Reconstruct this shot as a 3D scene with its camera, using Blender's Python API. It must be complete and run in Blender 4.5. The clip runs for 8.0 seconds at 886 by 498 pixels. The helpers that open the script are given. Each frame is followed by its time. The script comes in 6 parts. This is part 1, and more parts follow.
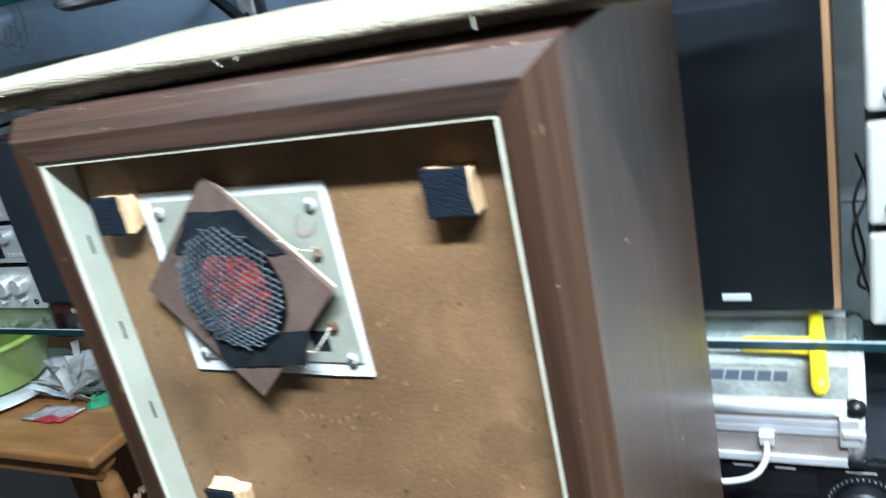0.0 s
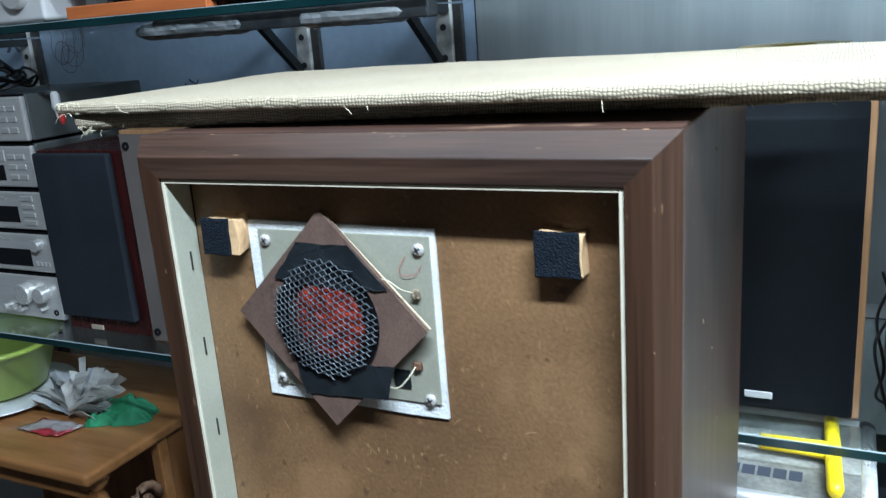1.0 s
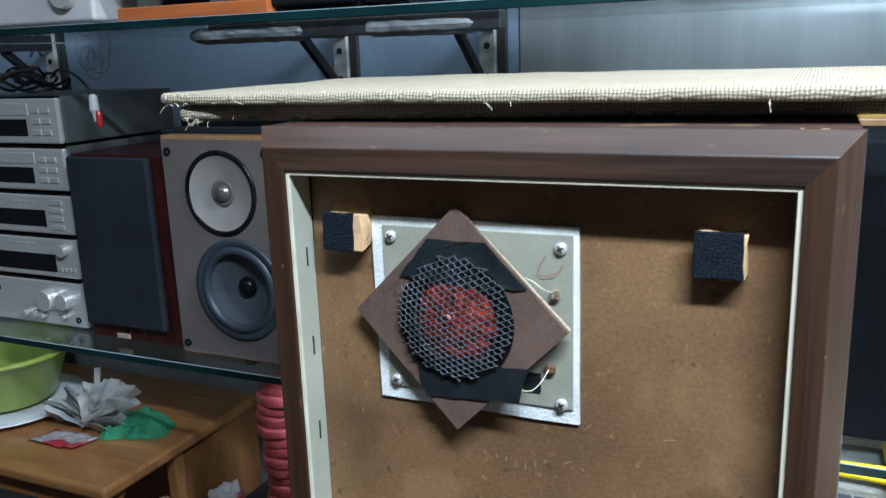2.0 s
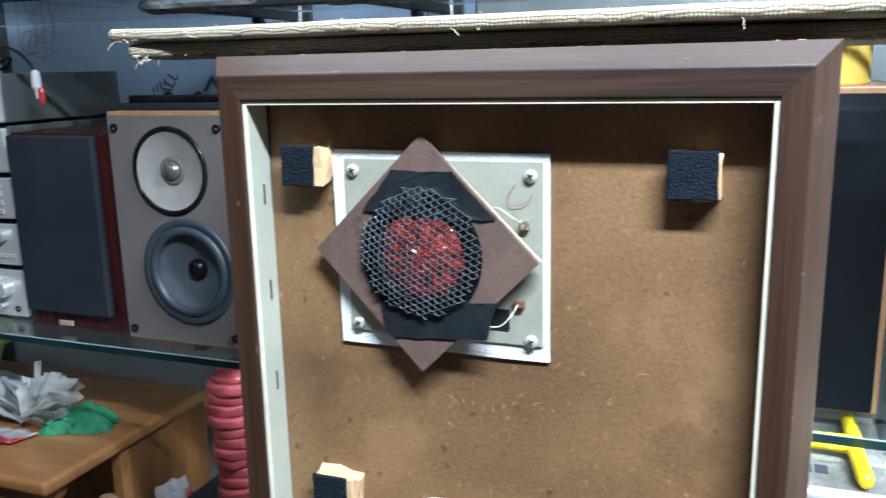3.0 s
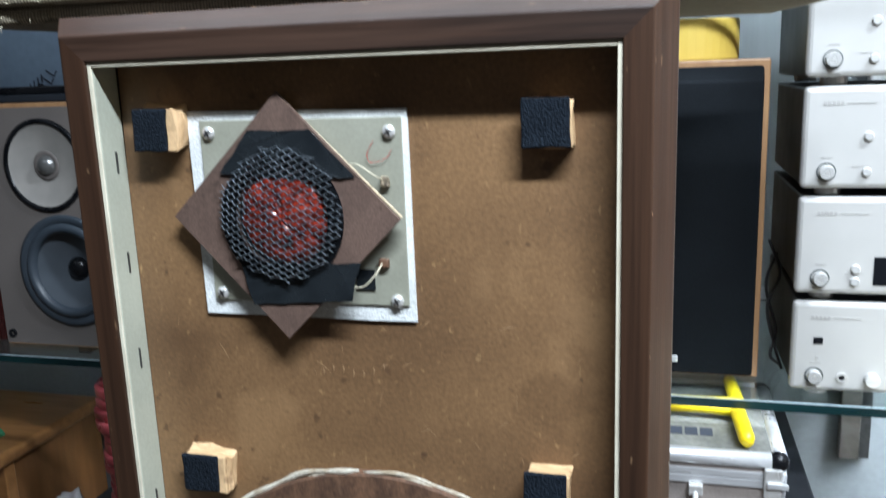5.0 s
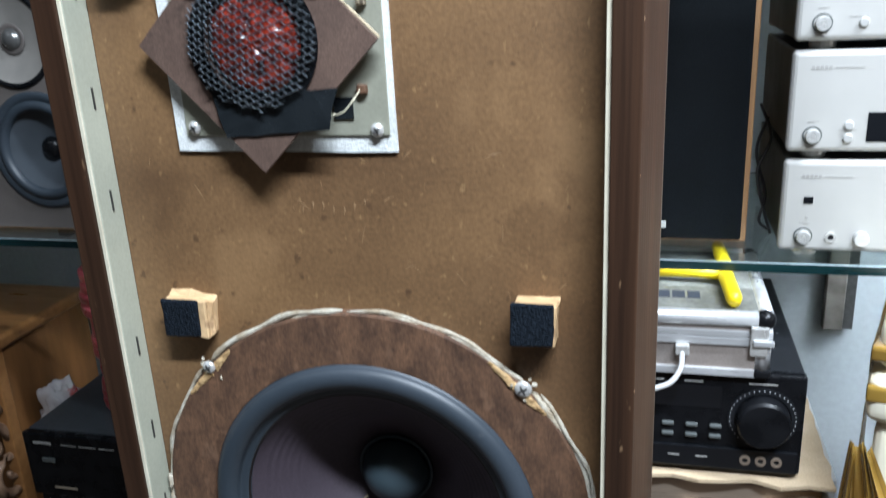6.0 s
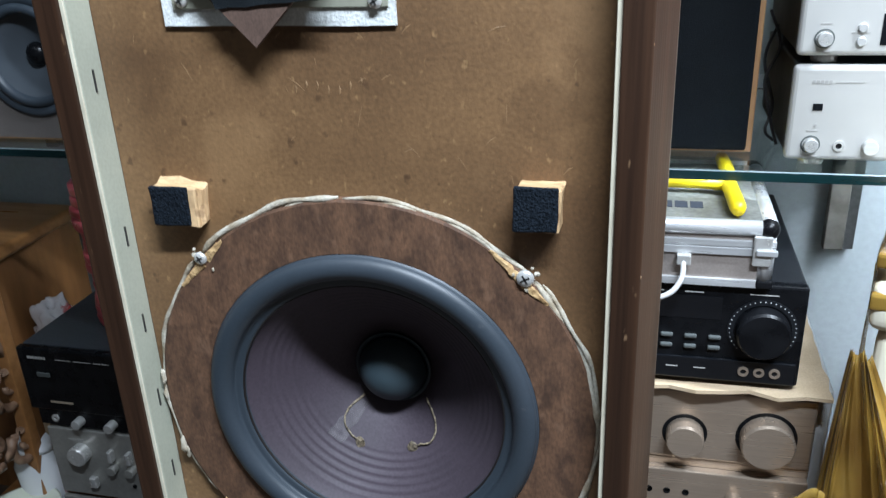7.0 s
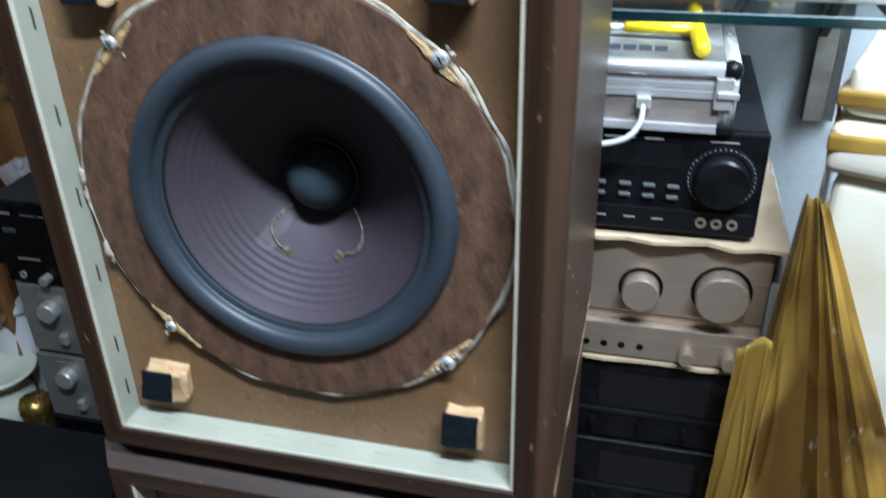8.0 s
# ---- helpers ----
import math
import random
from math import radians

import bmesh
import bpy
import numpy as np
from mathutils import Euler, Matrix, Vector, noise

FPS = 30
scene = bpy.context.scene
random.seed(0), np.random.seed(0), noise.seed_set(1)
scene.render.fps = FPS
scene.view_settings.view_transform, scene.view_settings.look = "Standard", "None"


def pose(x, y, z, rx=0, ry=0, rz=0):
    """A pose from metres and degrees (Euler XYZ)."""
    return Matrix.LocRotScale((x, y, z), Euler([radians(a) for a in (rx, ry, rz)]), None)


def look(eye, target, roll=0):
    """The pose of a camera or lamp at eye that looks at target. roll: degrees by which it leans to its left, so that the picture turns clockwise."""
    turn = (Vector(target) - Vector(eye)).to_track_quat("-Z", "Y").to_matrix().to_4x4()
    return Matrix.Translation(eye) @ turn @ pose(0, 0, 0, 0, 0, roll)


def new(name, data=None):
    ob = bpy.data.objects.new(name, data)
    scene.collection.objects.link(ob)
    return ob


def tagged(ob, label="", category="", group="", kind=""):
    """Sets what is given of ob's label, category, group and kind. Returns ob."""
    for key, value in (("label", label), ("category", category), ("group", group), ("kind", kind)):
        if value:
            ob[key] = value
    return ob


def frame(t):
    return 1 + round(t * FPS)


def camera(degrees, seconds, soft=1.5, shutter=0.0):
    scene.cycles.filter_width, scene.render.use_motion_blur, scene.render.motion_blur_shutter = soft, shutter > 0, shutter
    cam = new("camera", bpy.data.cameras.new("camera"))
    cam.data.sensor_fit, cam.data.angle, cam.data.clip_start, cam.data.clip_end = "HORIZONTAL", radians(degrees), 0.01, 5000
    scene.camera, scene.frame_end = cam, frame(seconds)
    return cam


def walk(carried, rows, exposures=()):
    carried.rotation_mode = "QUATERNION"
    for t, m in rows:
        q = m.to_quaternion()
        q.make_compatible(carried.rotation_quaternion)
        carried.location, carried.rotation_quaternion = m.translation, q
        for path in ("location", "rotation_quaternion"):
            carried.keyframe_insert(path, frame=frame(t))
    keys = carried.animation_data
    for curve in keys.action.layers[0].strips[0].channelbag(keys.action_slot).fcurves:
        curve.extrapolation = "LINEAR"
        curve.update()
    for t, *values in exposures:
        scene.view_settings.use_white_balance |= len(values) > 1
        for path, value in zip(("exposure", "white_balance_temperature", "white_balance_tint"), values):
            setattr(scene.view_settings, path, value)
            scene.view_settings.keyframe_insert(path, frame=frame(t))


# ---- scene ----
SEC = 8.0
cam = camera(56.05, SEC, soft=1.3, shutter=0.5)
PATH = [
    (0, (0.338, -0.399, 1.387), (-0.548, 1.261, 0.708), -12.3),
    (0.2, (0.312, -0.434, 1.397), (-0.566, 1.25, 0.769), -9.5),
    (0.5, (0.301, -0.47, 1.392), (-0.57, 1.243, 0.838), -6.1),
    (1, (0.287, -0.467, 1.4), (-0.568, 1.262, 0.871), -4.3),
    (1.5, (0.235, -0.5, 1.407), (-0.602, 1.254, 0.936), -2.6),
    (1.7, (0.208, -0.509, 1.401), (-0.614, 1.253, 0.932), -2.3),
    (2.8, (0.163, -0.504, 1.328), (-0.577, 1.301, 0.886), -1.5),
    (3, (0.166, -0.504, 1.322), (-0.534, 1.319, 0.889), -1.3),
    (3.5, (0.19, -0.519, 1.32), (-0.421, 1.358, 0.997), -0.6),
    (4, (0.19, -0.507, 1.34), (-0.377, 1.388, 1.048), -2.1),
    (4.2, (0.194, -0.504, 1.33), (-0.384, 1.391, 1.051), -2.1),
    (5.3, (0.198, -0.49, 1.276), (-0.286, 1.383, 0.769), -2.3),
    (5.5, (0.198, -0.49, 1.267), (-0.282, 1.37, 0.713), -2.5),
    (6, (0.197, -0.484, 1.232), (-0.277, 1.352, 0.596), -2.9),
    (6.5, (0.193, -0.479, 1.217), (-0.273, 1.309, 0.451), -3.2),
    (7, (0.19, -0.476, 1.193), (-0.266, 1.308, 0.413), -2.5),
    (7.5, (0.198, -0.47, 1.172), (-0.245, 1.267, 0.285), -1.6),
    (7.8, (0.222, -0.48, 1.131), (-0.218, 1.232, 0.195), -1.6),
    (8, (0.249, -0.481, 1.108), (-0.198, 1.211, 0.141), -1.4),
]
walk(cam, [(t, look(eye, target, roll)) for t, eye, target, roll in PATH], exposures=[(0.0, 0.76, 6350, 10), (0.5, 0.32, 6350, 10), (1.0, 0.03, 6400, 12), (1.5, -0.18, 6450, 13), (1.7, -0.20, 6450, 13), (2.8, 0.55, 6500, 15), (3.0, 0.60, 6500, 15), (3.5, 0.38, 6550, 15), (4.0, 0.0, 6700, 16), (4.2, 0.0, 6700, 16), (5.3, 0.08, 6900, 16), (6.0, 0.10, 6850, 16), (6.5, 0.10, 6800, 16), (7.0, 0.09, 6700, 15), (7.5, 0.08, 6550, 14), (8.0, 0.08, 6400, 14)])

# ---- light: four unseen cold-white ceiling tube lamps, and the room's faint bounce ----
FLOOR = -0.153
CEIL = 2.45
world = bpy.data.worlds.new("room_dusk")
scene.world = world
world.use_nodes = True
world.node_tree.nodes["Background"].inputs[0].default_value = (0.75, 0.85, 1.0, 1)
world.node_tree.nodes["Background"].inputs[1].default_value = 0.03


def tube_lamp_light(x, y, z, watts, length):
    data = bpy.data.lights.new("tube_glow", "AREA")
    data.shape, data.size, data.size_y, data.energy = "RECTANGLE", length, 0.10, watts
    data.color = (0.695, 0.855, 1.0)
    ob = new("tube_glow", data)
    ob.location = (x, y, z)
    return ob


# first set by the shadows, others added to brighten left, right and rail
LAMPS = [(0.62, -0.70, 2.36, 104.0, 0.9), (-1.25, -0.80, 2.36, 3.5, 1.2), (1.15, 0.12, 2.36, 66.0, 0.6), (-0.10, 0.44, 2.36, 5.0, 1.6)]
for lx, ly, lz, w, ln in LAMPS:
    tube_lamp_light(lx, ly, lz, w, ln)


# ---- materials ----
def mat(name, base, rough=0.5, metal=0.0, second=None, scale=20.0, amount=0.5, grain=(1, 1, 1), fine=0.0, fine_scale=400.0,
        bump=0.0, bump_scale=150.0, coat=0.0, transmission=0.0, alpha=1.0, emit=0.0, detail=6.0, spec=0.5, random_hue=0.0, rvar=0.12, lo=0.35, hi=0.65, flecks=()):
    """A painted, grained or worn surface: two tones mixed by a noise stretched along the grain, a finer fleck, and fine relief."""
    m = bpy.data.materials.new(name)
    m.use_nodes = True
    nt = m.node_tree
    N, Lk = nt.nodes, nt.links
    b = N["Principled BSDF"]
    b.inputs["Metallic"].default_value = metal
    b.inputs["Specular IOR Level"].default_value = spec
    b.inputs["Coat Weight"].default_value = coat
    b.inputs["Coat Roughness"].default_value = 0.15
    b.inputs["Transmission Weight"].default_value = transmission
    b.inputs["Alpha"].default_value = alpha
    tc = N.new("ShaderNodeTexCoord")
    mp = N.new("ShaderNodeMapping")
    mp.inputs["Scale"].default_value = grain
    Lk.new(tc.outputs["Object"], mp.inputs[0])
    n1 = N.new("ShaderNodeTexNoise")
    n1.inputs["Scale"].default_value, n1.inputs["Detail"].default_value = scale, detail
    Lk.new(mp.outputs[0], n1.inputs["Vector"])
    ramp = N.new("ShaderNodeMapRange")
    ramp.inputs["From Min"].default_value, ramp.inputs["From Max"].default_value = lo, hi
    ramp.inputs["To Max"].default_value = amount if second else 1.0
    Lk.new(n1.outputs["Fac"], ramp.inputs["Value"])
    mix = N.new("ShaderNodeMix")
    mix.data_type = "RGBA"
    sec = second or tuple(c * 0.82 for c in base)
    mix.inputs["A"].default_value, mix.inputs["B"].default_value = (*base, 1), (*sec, 1)
    Lk.new(ramp.outputs[0], mix.inputs["Factor"])
    last = mix.outputs["Result"]
    if fine:
        n2 = N.new("ShaderNodeTexNoise")
        n2.inputs["Scale"].default_value, n2.inputs["Detail"].default_value = fine_scale, 2.0
        Lk.new(mp.outputs[0], n2.inputs["Vector"])
        r2 = N.new("ShaderNodeMapRange")
        r2.inputs["From Min"].default_value, r2.inputs["From Max"].default_value = 0.3, 0.7
        r2.inputs["To Min"].default_value, r2.inputs["To Max"].default_value = 1 - fine, 1 + fine
        Lk.new(n2.outputs["Fac"], r2.inputs["Value"])
        mul = N.new("ShaderNodeMix")
        mul.data_type, mul.blend_type = "RGBA", "MULTIPLY"
        mul.inputs["Factor"].default_value = 1.0
        Lk.new(last, mul.inputs["A"])
        Lk.new(r2.outputs[0], mul.inputs["B"])
        last = mul.outputs["Result"]
    for colour, fscale, stretch, edge, strength in flecks:
        fm = N.new("ShaderNodeMapping")
        fm.inputs["Scale"].default_value = stretch
        Lk.new(tc.outputs["Object"], fm.inputs[0])
        fn = N.new("ShaderNodeTexNoise")
        fn.inputs["Scale"].default_value, fn.inputs["Detail"].default_value = fscale, 3.0
        Lk.new(fm.outputs[0], fn.inputs["Vector"])
        fr = N.new("ShaderNodeMapRange")
        fr.inputs["From Min"].default_value, fr.inputs["From Max"].default_value = edge, edge + 0.08
        fr.inputs["To Max"].default_value = strength
        Lk.new(fn.outputs["Fac"], fr.inputs["Value"])
        fx = N.new("ShaderNodeMix")
        fx.data_type = "RGBA"
        fx.inputs["B"].default_value = (*colour, 1)
        Lk.new(fr.outputs[0], fx.inputs["Factor"])
        Lk.new(last, fx.inputs["A"])
        last = fx.outputs["Result"]
    Lk.new(last, b.inputs["Base Color"])
    rr = N.new("ShaderNodeMapRange")
    rr.inputs["To Min"].default_value, rr.inputs["To Max"].default_value = max(0.02, rough - rvar), min(1.0, rough + rvar)
    Lk.new(n1.outputs["Fac"], rr.inputs["Value"])
    Lk.new(rr.outputs[0], b.inputs["Roughness"])
    if bump:
        n3 = N.new("ShaderNodeTexNoise")
        n3.inputs["Scale"].default_value, n3.inputs["Detail"].default_value = bump_scale, 4.0
        Lk.new(mp.outputs[0], n3.inputs["Vector"])
        bp = N.new("ShaderNodeBump")
        bp.inputs["Strength"].default_value, bp.inputs["Distance"].default_value = bump, 0.002
        Lk.new(n3.outputs["Fac"], bp.inputs["Height"])
        Lk.new(bp.outputs[0], b.inputs["Normal"])
    if emit:
        b.inputs["Emission Color"].default_value = (0.92, 0.98, 1.0, 1)
        b.inputs["Emission Strength"].default_value = emit
    return m


def weave(name, a, c, pitch):
    """Plain-woven cloth: threads both ways as relief, with darker gaps."""
    m = mat(name, a, 0.9, second=c, scale=6.0, amount=0.6, fine=0.12, fine_scale=300.0)
    nt = m.node_tree
    N, Lk = nt.nodes, nt.links
    b = N["Principled BSDF"]
    old = b.inputs["Base Color"].links[0].from_socket
    tc = N.new("ShaderNodeTexCoord")
    wob = N.new("ShaderNodeTexNoise")
    wob.inputs["Scale"].default_value, wob.inputs["Detail"].default_value = 70.0, 5.0
    Lk.new(tc.outputs["Object"], wob.inputs["Vector"])
    shift = N.new("ShaderNodeVectorMath")
    shift.operation = "MULTIPLY_ADD"
    shift.inputs[1].default_value = (0.0045, 0.0045, 0.0045)
    Lk.new(wob.outputs["Color"], shift.inputs[0])
    Lk.new(tc.outputs["Object"], shift.inputs[2])
    sep = N.new("ShaderNodeSeparateXYZ")
    Lk.new(shift.outputs[0], sep.inputs[0])
    add = N.new("ShaderNodeMath")
    Lk.new(sep.outputs["Y"], add.inputs[0])
    Lk.new(sep.outputs["Z"], add.inputs[1])
    waves = []
    for src in (sep.outputs["X"], add.outputs[0]):
        s = N.new("ShaderNodeMath")
        s.operation = "MULTIPLY"
        s.inputs[1].default_value = math.pi / pitch
        Lk.new(src, s.inputs[0])
        w = N.new("ShaderNodeMath")
        w.operation = "SINE"
        Lk.new(s.outputs[0], w.inputs[0])
        ab = N.new("ShaderNodeMath")
        ab.operation = "ABSOLUTE"
        Lk.new(w.outputs[0], ab.inputs[0])
        waves.append(ab)
    mul = N.new("ShaderNodeMath")
    mul.operation = "MULTIPLY"
    Lk.new(waves[0].outputs[0], mul.inputs[0])
    Lk.new(waves[1].outputs[0], mul.inputs[1])
    r = N.new("ShaderNodeMapRange")
    r.inputs["From Min"].default_value, r.inputs["From Max"].default_value = 0.0, 0.55
    r.inputs["To Min"].default_value, r.inputs["To Max"].default_value = 0.32, 1.08
    Lk.new(mul.outputs[0], r.inputs["Value"])
    mx = N.new("ShaderNodeMix")
    mx.data_type, mx.blend_type = "RGBA", "MULTIPLY"
    mx.inputs["Factor"].default_value = 1.0
    Lk.new(old, mx.inputs["A"])
    Lk.new(r.outputs[0], mx.inputs["B"])
    Lk.new(mx.outputs["Result"], b.inputs["Base Color"])
    bp = N.new("ShaderNodeBump")
    bp.inputs["Strength"].default_value, bp.inputs["Distance"].default_value = 0.8, 0.0006
    Lk.new(mul.outputs[0], bp.inputs["Height"])
    Lk.new(bp.outputs[0], b.inputs["Normal"])
    return m


def glass(name, tint, rough=0.02):
    m = bpy.data.materials.new(name)
    m.use_nodes = True
    b = m.node_tree.nodes["Principled BSDF"]
    b.inputs["Base Color"].default_value = (*tint, 1)
    b.inputs["Transmission Weight"].default_value = 1.0
    b.inputs["Roughness"].default_value = rough
    b.inputs["IOR"].default_value = 1.5
    return m


def holed_panel(bm, x0, x1, z0, z1, cx, cz, r, y0, y1, n=64):
    """A flat board with one round hole, its rim drawn back from y0 to y1."""
    a, b, c = [], [], []
    for i in range(n):
        t = 2 * math.pi * (i + 0.5) / n
        ux, uz = math.cos(t), math.sin(t)
        k = min(((x1 - cx) if ux > 0 else (cx - x0)) / max(abs(ux), 1e-6), ((z1 - cz) if uz > 0 else (cz - z0)) / max(abs(uz), 1e-6))
        a.append(bm.verts.new((cx + ux * r, y0, cz + uz * r)))
        b.append(bm.verts.new((cx + ux * k, y0, cz + uz * k)))
        c.append(bm.verts.new((cx + ux * r, y1, cz + uz * r)))
    for i in range(n):
        j = (i + 1) % n
        bm.faces.new((a[i], b[i], b[j], a[j]))
        bm.faces.new((a[i], a[j], c[j], c[i]))
    for px, pz in ((x0, z0), (x1, z0), (x1, z1), (x0, z1)):
        near = sorted(b, key=lambda v: (v.co.x - px) ** 2 + (v.co.z - pz) ** 2)[:2]
        bm.faces.new((near[0], near[1], bm.verts.new((px, y0, pz))))
    return bm


